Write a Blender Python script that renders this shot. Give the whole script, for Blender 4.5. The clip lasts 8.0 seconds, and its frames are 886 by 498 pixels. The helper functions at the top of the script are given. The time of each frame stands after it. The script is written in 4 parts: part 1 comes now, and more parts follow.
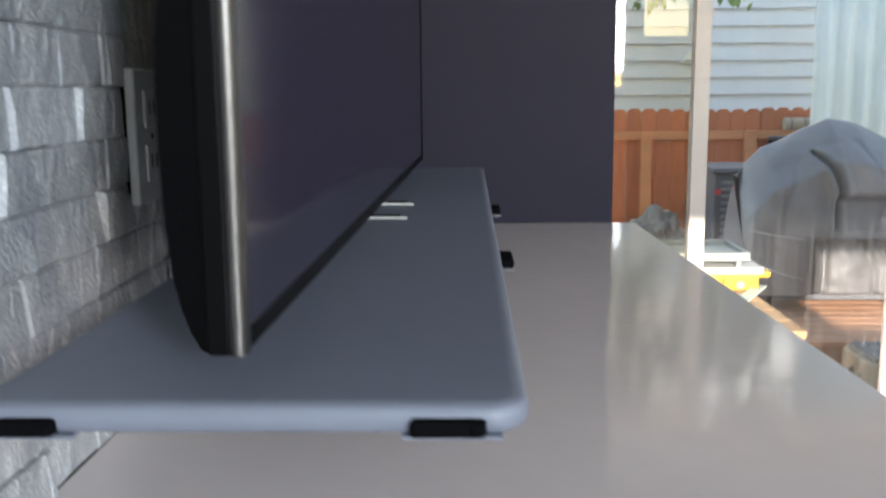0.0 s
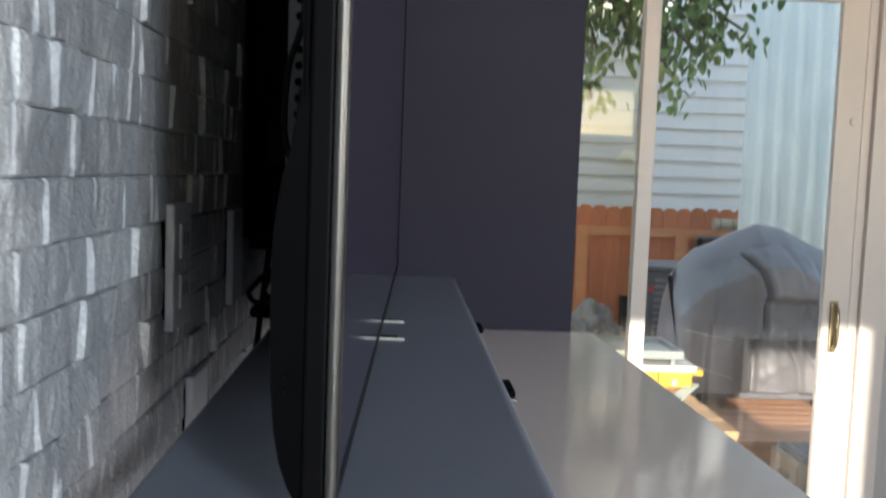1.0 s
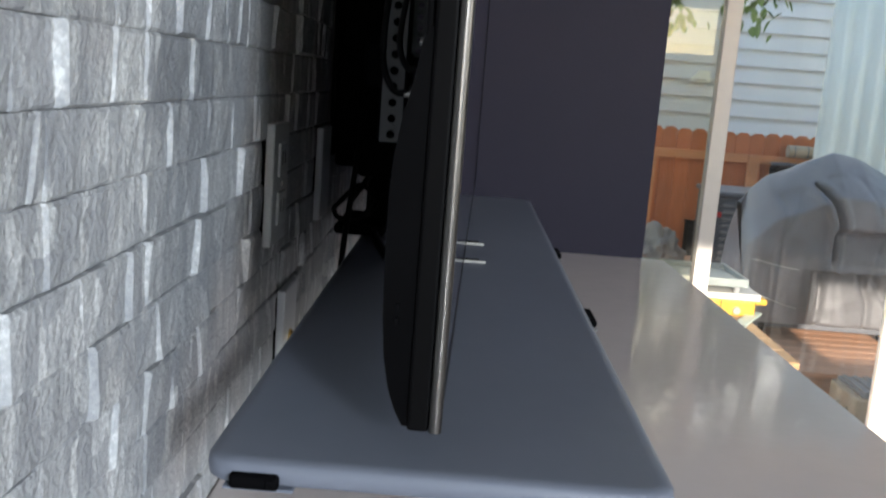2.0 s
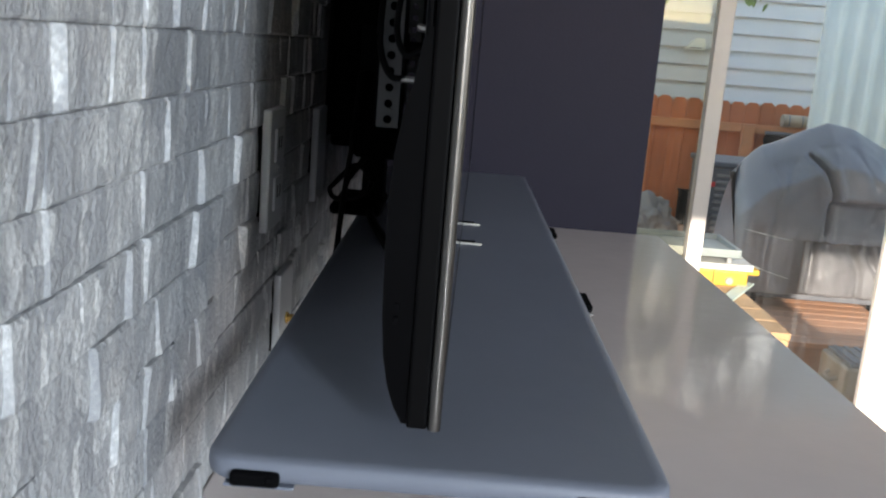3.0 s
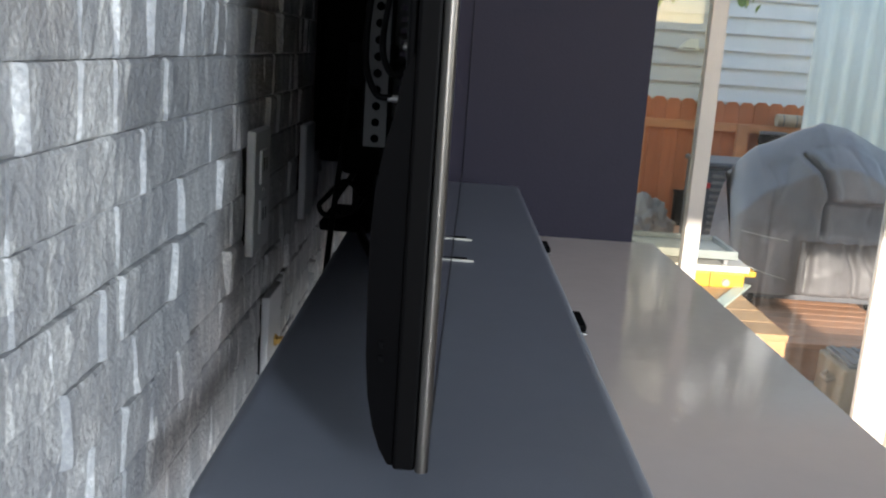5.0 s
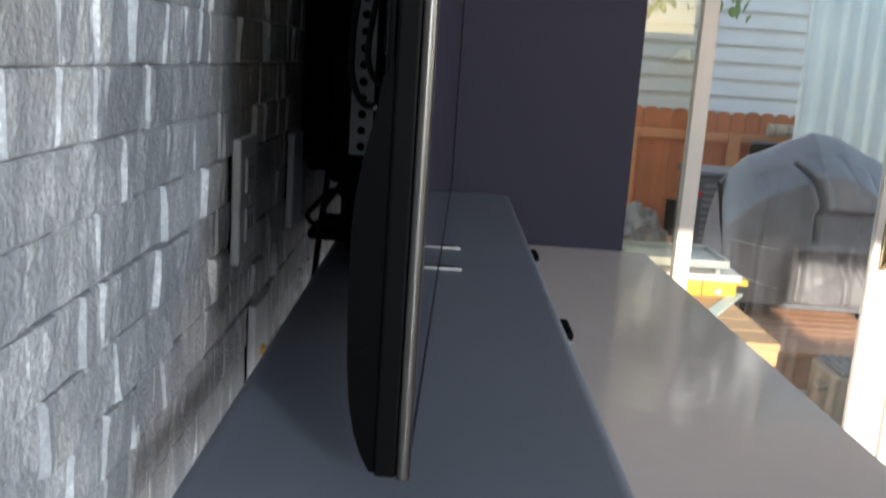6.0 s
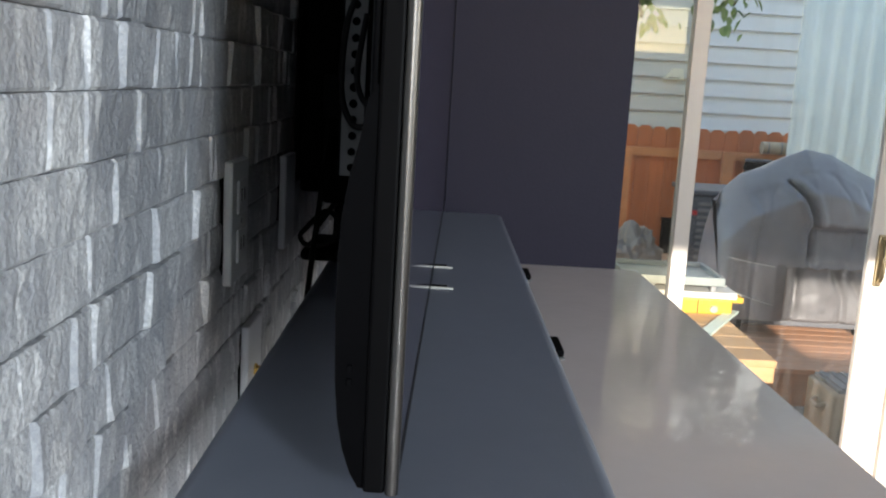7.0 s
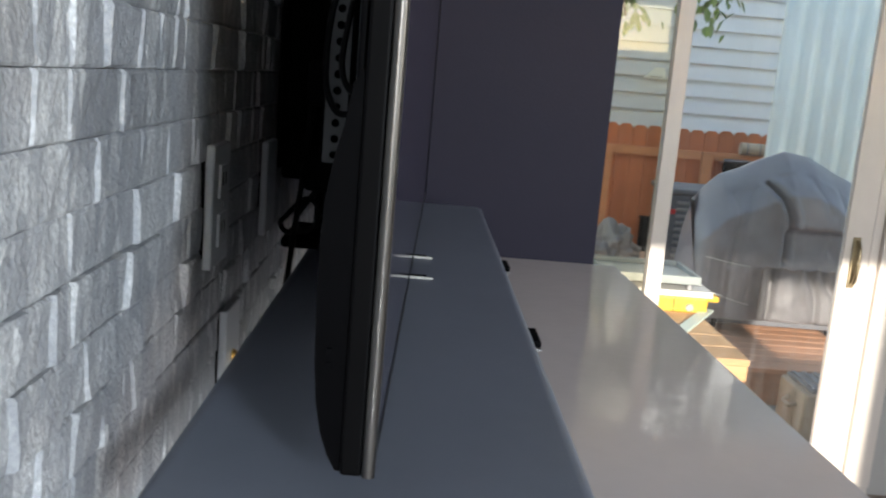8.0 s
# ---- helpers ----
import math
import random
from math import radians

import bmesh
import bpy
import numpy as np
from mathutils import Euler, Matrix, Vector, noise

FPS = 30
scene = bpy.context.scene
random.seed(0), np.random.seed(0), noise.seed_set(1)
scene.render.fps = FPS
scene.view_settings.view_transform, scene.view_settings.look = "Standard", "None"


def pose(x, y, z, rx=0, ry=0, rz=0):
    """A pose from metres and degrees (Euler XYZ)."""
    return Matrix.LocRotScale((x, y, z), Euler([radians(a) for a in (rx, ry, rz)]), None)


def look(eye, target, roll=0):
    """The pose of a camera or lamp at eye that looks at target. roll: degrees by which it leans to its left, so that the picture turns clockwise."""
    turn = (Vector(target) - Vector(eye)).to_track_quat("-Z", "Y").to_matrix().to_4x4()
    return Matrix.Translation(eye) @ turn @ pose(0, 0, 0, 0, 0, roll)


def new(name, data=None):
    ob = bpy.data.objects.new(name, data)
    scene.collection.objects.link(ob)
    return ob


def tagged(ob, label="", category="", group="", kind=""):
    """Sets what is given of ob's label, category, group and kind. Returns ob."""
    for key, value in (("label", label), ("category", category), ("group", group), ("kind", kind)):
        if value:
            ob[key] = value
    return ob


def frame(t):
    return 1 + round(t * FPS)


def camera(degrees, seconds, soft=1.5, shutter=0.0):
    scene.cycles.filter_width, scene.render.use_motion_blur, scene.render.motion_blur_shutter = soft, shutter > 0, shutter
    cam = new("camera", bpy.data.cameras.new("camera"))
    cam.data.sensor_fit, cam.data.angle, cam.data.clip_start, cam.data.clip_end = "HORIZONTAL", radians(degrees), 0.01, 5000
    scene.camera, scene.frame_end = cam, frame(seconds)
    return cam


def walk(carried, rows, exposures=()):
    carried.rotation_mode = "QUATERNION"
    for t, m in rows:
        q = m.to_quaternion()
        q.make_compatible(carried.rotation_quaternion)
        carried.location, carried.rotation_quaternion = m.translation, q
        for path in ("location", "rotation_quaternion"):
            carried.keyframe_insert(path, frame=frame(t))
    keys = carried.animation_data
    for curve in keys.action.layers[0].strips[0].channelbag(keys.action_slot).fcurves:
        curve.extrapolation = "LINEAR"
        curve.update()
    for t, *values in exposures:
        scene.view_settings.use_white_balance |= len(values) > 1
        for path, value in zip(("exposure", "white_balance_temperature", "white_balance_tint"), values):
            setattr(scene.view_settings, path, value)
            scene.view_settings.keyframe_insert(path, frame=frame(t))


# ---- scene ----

# ---- camera ----
cam = camera(50.6, 8.0, soft=2.1, shutter=0.6)
PATH = [
    (0, pose(0.2990, -0.4250, 0.2811, 80.27, 0.50, 1.51)),
    (0.3, pose(0.2614, -0.4298, 0.3031, 81.56, -0.85, 0.31)),
    (0.5, pose(0.2434, -0.4339, 0.3085, 82.83, -1.84, -0.71)),
    (1, pose(0.2209, -0.4850, 0.3386, 85.30, -2.15, -2.43)),
    (1.2, pose(0.2110, -0.4982, 0.3381, 86.58, -3.09, -1.77)),
    (1.5, pose(0.2022, -0.5035, 0.3461, 84.06, -3.52, 1.05)),
    (2.8, pose(0.1828, -0.4861, 0.3620, 77.48, -5.07, 1.40)),
    (3, pose(0.1866, -0.4949, 0.3713, 77.72, -4.54, 1.22)),
    (3.5, pose(0.1868, -0.4811, 0.3880, 77.66, -4.14, 0.97)),
    (4, pose(0.1840, -0.4716, 0.3926, 77.72, -4.34, 1.15)),
    (4.5, pose(0.1858, -0.4729, 0.3891, 78.17, -4.00, 1.19)),
    (5.8, pose(0.1988, -0.4731, 0.3838, 77.29, -3.79, 0.45)),
    (6, pose(0.1988, -0.4731, 0.3838, 78.54, -3.79, 0.45)),
    (6.5, pose(0.2036, -0.4853, 0.3853, 79.95, -3.30, 0.36)),
    (7, pose(0.2052, -0.4826, 0.3844, 79.82, -3.25, 0.15)),
    (7.5, pose(0.2054, -0.4846, 0.3857, 79.49, -3.29, 0.45)),
    (8, pose(0.2037, -0.4868, 0.3808, 79.50, -4.78, -0.90)),
]
walk(cam, PATH, exposures=[(0, 2.1), (0.4, 1.93), (1, 1.8), (8, 1.8)])

# ---- world, sun, large lights ----
BACK_Y = -3.2
SUN_ELEV, SUN_TURN = 13.5, 2.0      # low sun behind the house, shining in through the back window
world = bpy.data.worlds.new("world")
scene.world = world
world.use_nodes = True
wn = world.node_tree
sky = wn.nodes.new("ShaderNodeTexSky")
sky.sky_type, sky.sun_disc, sky.dust_density, sky.ozone_density = "NISHITA", False, 0.3, 1.0
sky.sun_elevation, sky.sun_rotation = radians(SUN_ELEV), radians(180 + SUN_TURN)
wn.links.new(sky.outputs[0], wn.nodes["Background"].inputs[0])
wn.nodes["Background"].inputs[1].default_value = 0.15

sun_data = bpy.data.lights.new("sun", "SUN")
sun_data.energy, sun_data.angle, sun_data.color = 3.0, radians(0.6), (1.0, 0.92, 0.80)
sun_lamp = new("sun", sun_data)
sun_lamp.matrix_world = look((0, 0, 0), (math.sin(radians(SUN_TURN)), math.cos(radians(SUN_TURN)), -math.tan(radians(SUN_ELEV))))


def fill_lamp(name, m, wide, high, watts, colour):
    data = bpy.data.lights.new(name, "AREA")
    data.shape, data.size, data.size_y, data.energy, data.color = "RECTANGLE", wide, high, watts, colour
    ob = new(name, data)
    ob.matrix_world = m
    return ob


# Added fill lamps, in place of daylight from assumed windows outside the view.
fill_lamp("fill_side", look((4.97, -1.55, 0.93), (0, -1.55, 0.6)), 2.2, 0.78, 15, (1.0, 0.94, 0.88))
fill_lamp("fill_back", look((1.79, BACK_Y + 0.02, 0.90), (1.79, 0, 0.75)), 0.50, 0.90, 45, (0.84, 0.92, 1.0))

# ---- materials ----


def mat(name, base, rough=0.5, metal=0.0, vary=0.12, scale=8.0, bump=0.0, bump_scale=60.0, spec=0.5, stretch=(1, 1, 1), per_piece=0.0, second=None, second_amount=0.5, coat=0.0):
    """A principled material with two scales of colour variation and fine relief."""
    m = bpy.data.materials.new(name)
    m.use_nodes = True
    nt = m.node_tree
    b = nt.nodes["Principled BSDF"]
    b.inputs["Roughness"].default_value = rough
    b.inputs["Metallic"].default_value = metal
    b.inputs["Specular IOR Level"].default_value = spec
    b.inputs["Coat Weight"].default_value = coat
    tc = nt.nodes.new("ShaderNodeTexCoord")
    mp = nt.nodes.new("ShaderNodeMapping")
    mp.inputs["Scale"].default_value = stretch
    nt.links.new(tc.outputs["Object"], mp.inputs[0])
    n1 = nt.nodes.new("ShaderNodeTexNoise")
    n1.inputs["Scale"].default_value, n1.inputs["Detail"].default_value = scale, 5
    n2 = nt.nodes.new("ShaderNodeTexNoise")
    n2.inputs["Scale"].default_value, n2.inputs["Detail"].default_value = scale * 9, 3
    for n in (n1, n2):
        nt.links.new(mp.outputs[0], n.inputs["Vector"])
    add = nt.nodes.new("ShaderNodeMath")
    add.operation = "MULTIPLY_ADD"
    add.inputs[1].default_value = 0.35
    nt.links.new(n2.outputs[0], add.inputs[0])
    nt.links.new(n1.outputs[0], add.inputs[2])
    mr = nt.nodes.new("ShaderNodeMapRange")
    mr.inputs["From Min"].default_value, mr.inputs["From Max"].default_value = 0.4, 0.95
    mr.inputs["To Min"].default_value, mr.inputs["To Max"].default_value = 1 - vary, 1 + vary
    nt.links.new(add.outputs[0], mr.inputs[0])
    value = mr.outputs[0]
    if per_piece:
        oi = nt.nodes.new("ShaderNodeObjectInfo")
        pr = nt.nodes.new("ShaderNodeMapRange")
        pr.inputs["To Min"].default_value, pr.inputs["To Max"].default_value = 1 - per_piece, 1 + per_piece
        nt.links.new(oi.outputs["Random"], pr.inputs[0])
        mu = nt.nodes.new("ShaderNodeMath")
        mu.operation = "MULTIPLY"
        nt.links.new(value, mu.inputs[0])
        nt.links.new(pr.outputs[0], mu.inputs[1])
        value = mu.outputs[0]
    mix = nt.nodes.new("ShaderNodeVectorMath")
    mix.operation = "SCALE"
    if second:
        cm = nt.nodes.new("ShaderNodeMix")
        cm.data_type = "RGBA"
        cm.inputs["A"].default_value, cm.inputs["B"].default_value = (*base, 1), (*second, 1)
        r2 = nt.nodes.new("ShaderNodeMapRange")
        r2.inputs["From Min"].default_value, r2.inputs["From Max"].default_value = 0.5 - 0.3 * second_amount, 0.75
        nt.links.new(n1.outputs[0], r2.inputs[0])
        nt.links.new(r2.outputs[0], cm.inputs["Factor"])
        nt.links.new(cm.outputs["Result"], mix.inputs[0])
    else:
        mix.inputs[0].default_value = base
    nt.links.new(value, mix.inputs["Scale"])
    nt.links.new(mix.outputs[0], b.inputs["Base Color"])
    if bump:
        n3 = nt.nodes.new("ShaderNodeTexNoise")
        n3.inputs["Scale"].default_value, n3.inputs["Detail"].default_value = bump_scale, 6
        nt.links.new(mp.outputs[0], n3.inputs["Vector"])
        bp = nt.nodes.new("ShaderNodeBump")
        bp.inputs["Strength"].default_value, bp.inputs["Distance"].default_value = bump, 0.004
        nt.links.new(n3.outputs[0], bp.inputs["Height"])
        nt.links.new(bp.outputs[0], b.inputs["Normal"])
    return m


def stone_material():
    """Split-face quartzite: grey and blue-grey beds set on edge, with pale quartz streaks and tan stains; pale cells
    also paint in lit broken faces.
    """
    m = bpy.data.materials.new("split_stone")
    m.use_nodes = True
    nt = m.node_tree
    b = nt.nodes["Principled BSDF"]
    b.inputs["Roughness"].default_value = 0.62
    tc = nt.nodes.new("ShaderNodeTexCoord")
    oi = nt.nodes.new("ShaderNodeObjectInfo")
    off = nt.nodes.new("ShaderNodeVectorMath")
    off.operation = "ADD"
    nt.links.new(tc.outputs["Object"], off.inputs[0])
    nt.links.new(oi.outputs["Location"], off.inputs[1])
    mp = nt.nodes.new("ShaderNodeMapping")
    mp.inputs["Scale"].default_value = (95, 95, 34)
    mp.inputs["Rotation"].default_value = (radians(9), 0, 0)
    nt.links.new(off.outputs[0], mp.inputs[0])
    streak = nt.nodes.new("ShaderNodeTexNoise")
    streak.inputs["Scale"].default_value, streak.inputs["Detail"].default_value, streak.inputs["Roughness"].default_value = 1.0, 6, 0.6
    streak.inputs["Distortion"].default_value = 0.15
    nt.links.new(mp.outputs[0], streak.inputs["Vector"])
    grain = nt.nodes.new("ShaderNodeTexNoise")
    grain.inputs["Scale"].default_value, grain.inputs["Detail"].default_value = 320, 6
    nt.links.new(off.outputs[0], grain.inputs["Vector"])
    both = nt.nodes.new("ShaderNodeMath")
    both.operation = "MULTIPLY_ADD"
    both.inputs[1].default_value = 0.80
    nt.links.new(grain.outputs[0], both.inputs[0])
    less = nt.nodes.new("ShaderNodeMath")
    less.operation = "SUBTRACT"
    less.inputs[1].default_value = 0.40
    nt.links.new(streak.outputs[0], less.inputs[0])
    nt.links.new(less.outputs[0], both.inputs[2])
    ramp = nt.nodes.new("ShaderNodeValToRGB")
    e = ramp.color_ramp.elements
    e[0].position, e[0].color = 0.28, (0.26, 0.275, 0.30, 1)
    e[1].position, e[1].color = 0.70, (0.60, 0.62, 0.635, 1)
    mid = e.new(0.50)
    mid.color = (0.35, 0.366, 0.39, 1)
    mid2 = e.new(0.60)
    mid2.color = (0.43, 0.447, 0.465, 1)
    # random cells: stone tone, and the brightness of lit facets put into the colour
    cell = nt.nodes.new("ShaderNodeTexVoronoi")
    cell.inputs["Scale"].default_value, cell.inputs["Randomness"].default_value = 1.0, 1.0
    cmap = nt.nodes.new("ShaderNodeMapping")
    cmap.inputs["Scale"].default_value, cmap.inputs["Rotation"].default_value = (40, 62, 19), (radians(11), 0, 0)
    wob = nt.nodes.new("ShaderNodeVectorMath")
    wob.operation = "MULTIPLY_ADD"
    wob.inputs[1].default_value = (0.02, 0.02, 0.02)
    warp = nt.nodes.new("ShaderNodeTexNoise")
    warp.inputs["Scale"].default_value, warp.inputs["Detail"].default_value = 45, 4
    nt.links.new(off.outputs[0], warp.inputs["Vector"])
    nt.links.new(warp.outputs["Color"], wob.inputs[0])
    nt.links.new(off.outputs[0], wob.inputs[2])
    nt.links.new(wob.outputs[0], cmap.inputs[0])
    nt.links.new(cmap.outputs[0], cell.inputs["Vector"])
    sep = nt.nodes.new("ShaderNodeSeparateColor")
    nt.links.new(cell.outputs["Color"], sep.inputs[0])
    half = nt.nodes.new("ShaderNodeMath")
    half.operation = "MULTIPLY_ADD"
    half.inputs[1].default_value, half.inputs[2].default_value = 0.26, -0.13
    nt.links.new(sep.outputs[0], half.inputs[0])
    tot = nt.nodes.new("ShaderNodeMath")
    tot.operation = "MULTIPLY_ADD"
    tot.inputs[1].default_value = 0.55
    nt.links.new(both.outputs[0], tot.inputs[0])
    lift = nt.nodes.new("ShaderNodeMath")
    lift.operation = "ADD"
    lift.inputs[1].default_value = 0.225
    nt.links.new(half.outputs[0], lift.inputs[0])
    nt.links.new(lift.outputs[0], tot.inputs[2])
    nt.links.new(tot.outputs[0], ramp.inputs[0])
    big = nt.nodes.new("ShaderNodeTexNoise")
    big.inputs["Scale"].default_value, big.inputs["Detail"].default_value = 5, 3
    nt.links.new(off.outputs[0], big.inputs["Vector"])
    tan = nt.nodes.new("ShaderNodeMix")
    tan.data_type, tan.blend_type = "RGBA", "MULTIPLY"
    tan.inputs["B"].default_value = (1.07, 0.985, 0.93, 1)
    tr = nt.nodes.new("ShaderNodeMapRange")
    tr.inputs["From Min"].default_value, tr.inputs["From Max"].default_value = 0.48, 0.68
    nt.links.new(big.outputs[0], tr.inputs[0])
    nt.links.new(tr.outputs[0], tan.inputs["Factor"])
    nt.links.new(ramp.outputs[0], tan.inputs["A"])
    sc = nt.nodes.new("ShaderNodeVectorMath")
    sc.operation = "SCALE"
    pr = nt.nodes.new("ShaderNodeMapRange")
    pr.inputs["To Min"].default_value, pr.inputs["To Max"].default_value = 0.86, 1.14
    nt.links.new(oi.outputs["Random"], pr.inputs[0])
    nt.links.new(tan.outputs["Result"], sc.inputs[0])
    nt.links.new(pr.outputs[0], sc.inputs["Scale"])
    nt.links.new(sc.outputs[0], b.inputs["Base Color"])
    fine = nt.nodes.new("ShaderNodeTexNoise")
    fine.inputs["Scale"].default_value, fine.inputs["Detail"].default_value = 240, 6
    nt.links.new(off.outputs[0], fine.inputs["Vector"])
    bp = nt.nodes.new("ShaderNodeBump")
    bp.inputs["Strength"].default_value, bp.inputs["Distance"].default_value = 0.75, 0.003
    rel = nt.nodes.new("ShaderNodeMath")
    rel.operation = "MULTIPLY_ADD"
    rel.inputs[1].default_value = 0.5
    nt.links.new(sep.outputs[1], rel.inputs[0])
    nt.links.new(fine.outputs[0], rel.inputs[2])
    nt.links.new(rel.outputs[0], bp.inputs["Height"])
    nt.links.new(bp.outputs[0], b.inputs["Normal"])
    return m


def glass_material(name, tint=(1, 1, 1), rough=0.0):
    """Thin pane: clear, with the mirror gloss of glass."""
    m = bpy.data.materials.new(name)
    m.use_nodes = True
    nt = m.node_tree
    out = nt.nodes["Material Output"]
    nt.nodes.remove(nt.nodes["Principled BSDF"])
    tr = nt.nodes.new("ShaderNodeBsdfTransparent")
    tr.inputs[0].default_value = (*tint, 1)
    gl = nt.nodes.new("ShaderNodeBsdfGlossy")
    gl.inputs["Roughness"].default_value = rough
    fr = nt.nodes.new("ShaderNodeFresnel")
    fr.inputs[0].default_value = 1.5
    mx = nt.nodes.new("ShaderNodeMixShader")
    nt.links.new(fr.outputs[0], mx.inputs[0])
    nt.links.new(tr.outputs[0], mx.inputs[1])
    nt.links.new(gl.outputs[0], mx.inputs[2])
    # thin pale film in upright streaks: dust, plus painted haze of room reflections
    df = nt.nodes.new("ShaderNodeBsdfDiffuse")
    df.inputs[0].default_value = (0.8, 0.8, 0.8, 1)
    tc = nt.nodes.new("ShaderNodeTexCoord")
    mp = nt.nodes.new("ShaderNodeMapping")
    mp.inputs["Scale"].default_value = (22, 1, 0.4)
    nt.links.new(tc.outputs["Object"], mp.inputs[0])
    ns = nt.nodes.new("ShaderNodeTexNoise")
    ns.inputs["Scale"].default_value, ns.inputs["Detail"].default_value = 2.0, 4
    nt.links.new(mp.outputs[0], ns.inputs["Vector"])
    rg = nt.nodes.new("ShaderNodeMapRange")
    rg.inputs["From Min"].default_value, rg.inputs["From Max"].default_value = 0.45, 0.8
    rg.inputs["To Min"].default_value, rg.inputs["To Max"].default_value = 0.005, 0.026
    nt.links.new(ns.outputs[0], rg.inputs[0])
    m2 = nt.nodes.new("ShaderNodeMixShader")
    nt.links.new(rg.outputs[0], m2.inputs[0])
    nt.links.new(mx.outputs[0], m2.inputs[1])
    nt.links.new(df.outputs[0], m2.inputs[2])
    nt.links.new(m2.outputs[0], out.inputs[0])
    return m


STONE = stone_material()
GROUT = mat("dark_mortar", (0.13, 0.13, 0.13), 0.9, bump=0.4)
WALL_GREY = mat("plum_grey_paint", (0.0215, 0.0197, 0.0325), 0.6, vary=0.06, scale=3, bump=0.12, bump_scale=220, spec=0.12)
WALL_WHITE = mat("warm_white_paint", (0.40, 0.39, 0.38), 0.6, vary=0.04, scale=2, bump=0.08, bump_scale=200)
CEILING = mat("ceiling_paint", (0.30, 0.30, 0.30), 0.8, vary=0.03)
# Bright white so the unseen outer walls act as reflectors for the yard.
WALL_OUT = mat("outer_bounce_white", (0.76, 0.75, 0.73), 0.6, vary=0.05, scale=2)
FLOOR = mat("oak_floor", (0.22, 0.17, 0.13), 0.4, vary=0.2, scale=3, stretch=(6, 0.7, 1))
MANTEL = mat("taupe_lacquer", (0.68, 0.615, 0.60), 0.06, vary=0.05, scale=2.5, bump=0.10, bump_scale=38)
CABINET = mat("grey_panel", (0.30, 0.29, 0.28), 0.5, vary=0.05)
SHELF = mat("slate_grey_lacquer", (0.160, 0.177, 0.222), 0.40, vary=0.08, scale=4, bump=0.05, bump_scale=400, spec=0.3)
RUBBER = mat("black_rubber", (0.0025, 0.0025, 0.003), 0.7, vary=0.2, spec=0.03)
STEEL = mat("brushed_steel", (0.45, 0.45, 0.45), 0.35, 1.0, vary=0.06, stretch=(1, 1, 12))
RAIL = mat("dull_grey_rail", (0.13, 0.135, 0.14), 0.5, vary=0.08, spec=0.2)
TRIM_STEEL = mat("satin_bezel", (0.14, 0.133, 0.126), 0.34, 1.0, vary=0.05, stretch=(1, 1, 8))
CHROME = mat("polished_chrome", (0.85, 0.85, 0.86), 0.15, 1.0, vary=0.03)
TV_BLACK = mat("satin_black_plastic", (0.0014, 0.0014, 0.0018), 0.36, vary=0.15, scale=20, spec=0.05)
TV_EDGE = mat("grey_black_plastic", (0.0028, 0.0027, 0.0030), 0.45, vary=0.1, scale=20, spec=0.05)
SCREEN = mat("screen_glass", (0.020, 0.016, 0.034), 0.10, vary=0.03, spec=0.55)
CABLE = mat("black_cable", (0.005, 0.005, 0.006), 0.5, spec=0.1)
PLATE = mat("white_cover_plate", (0.58, 0.60, 0.63), 0.4, vary=0.05)
SLOT = mat("dark_slot", (0.006, 0.006, 0.006), 0.6, spec=0.05)
GOLD = mat("gold_connector", (0.75, 0.48, 0.15), 0.25, 1.0)
VINYL = mat("cream_vinyl_frame", (0.66, 0.60, 0.55), 0.4, vary=0.04, scale=5)
BRASS = mat("aged_brass", (0.36, 0.29, 0.18), 0.35, 1.0, vary=0.2, scale=30)
GLASS = glass_material("door_glass")
SCREENED = glass_material("screened_glass", (0.92, 0.88, 0.80))
CEDAR = mat("cedar_boards", (0.50, 0.155, 0.058), 0.7, vary=0.22, scale=3, stretch=(5, 5, 0.7), per_piece=0.14, bump=0.3)
# lit copy of the cedar: paints the contrast with the shaded boards behind
CEDAR_LIT = mat("cedar_lit_rails", (0.58, 0.25, 0.11), 0.7, vary=0.18, scale=3, stretch=(0.8, 5, 5), bump=0.3)
DECK = mat("stained_deck", (0.55, 0.28, 0.16), 0.6, vary=0.2, scale=3, stretch=(0.8, 6, 6), per_piece=0.12, bump=0.2)
DECK_NEW = mat("fresh_pine", (0.44, 0.26, 0.12), 0.6, vary=0.15, scale=3, stretch=(0.8, 6, 6), per_piece=0.1)
SIDING = mat("pale_blue_siding", (0.62, 0.64, 0.645), 0.6, vary=0.05, scale=2)
PANEL_WHITE = mat("white_corrugated_panel", (0.84, 0.85, 0.75), 0.45, vary=0.06, scale=3)
COVER = mat("grey_grill_cover", (0.25, 0.24, 0.25), 0.36, vary=0.18, scale=4, bump=0.4, bump_scale=25)
METAL_DARK = mat("dark_unit_metal", (0.10, 0.105, 0.12), 0.5, vary=0.1)
YELLOW = mat("yellow_plastic", (0.56, 0.32, 0.02), 0.4, vary=0.06)
WHITE_PLASTIC = mat("off_white_plastic", (0.52, 0.52, 0.49), 0.45, vary=0.06)
GALV = mat("galvanised_tray", (0.26, 0.29, 0.28), 0.4, 0.3, vary=0.12)
GREEN_TILE = mat("pale_green_strip", (0.50, 0.58, 0.50), 0.5, vary=0.08)
CONCRETE = mat("concrete", (0.36, 0.34, 0.30), 0.85, vary=0.15, scale=3, bump=0.3)
CARD = mat("tan_box", (0.42, 0.35, 0.26), 0.8, vary=0.15)
GRATE = mat("grey_grate", (0.20, 0.20, 0.20), 0.6, vary=0.2)
LEAF = mat("leaf_green", (0.10, 0.19, 0.045), 0.5, vary=0.3, scale=9, second=(0.20, 0.27, 0.06))
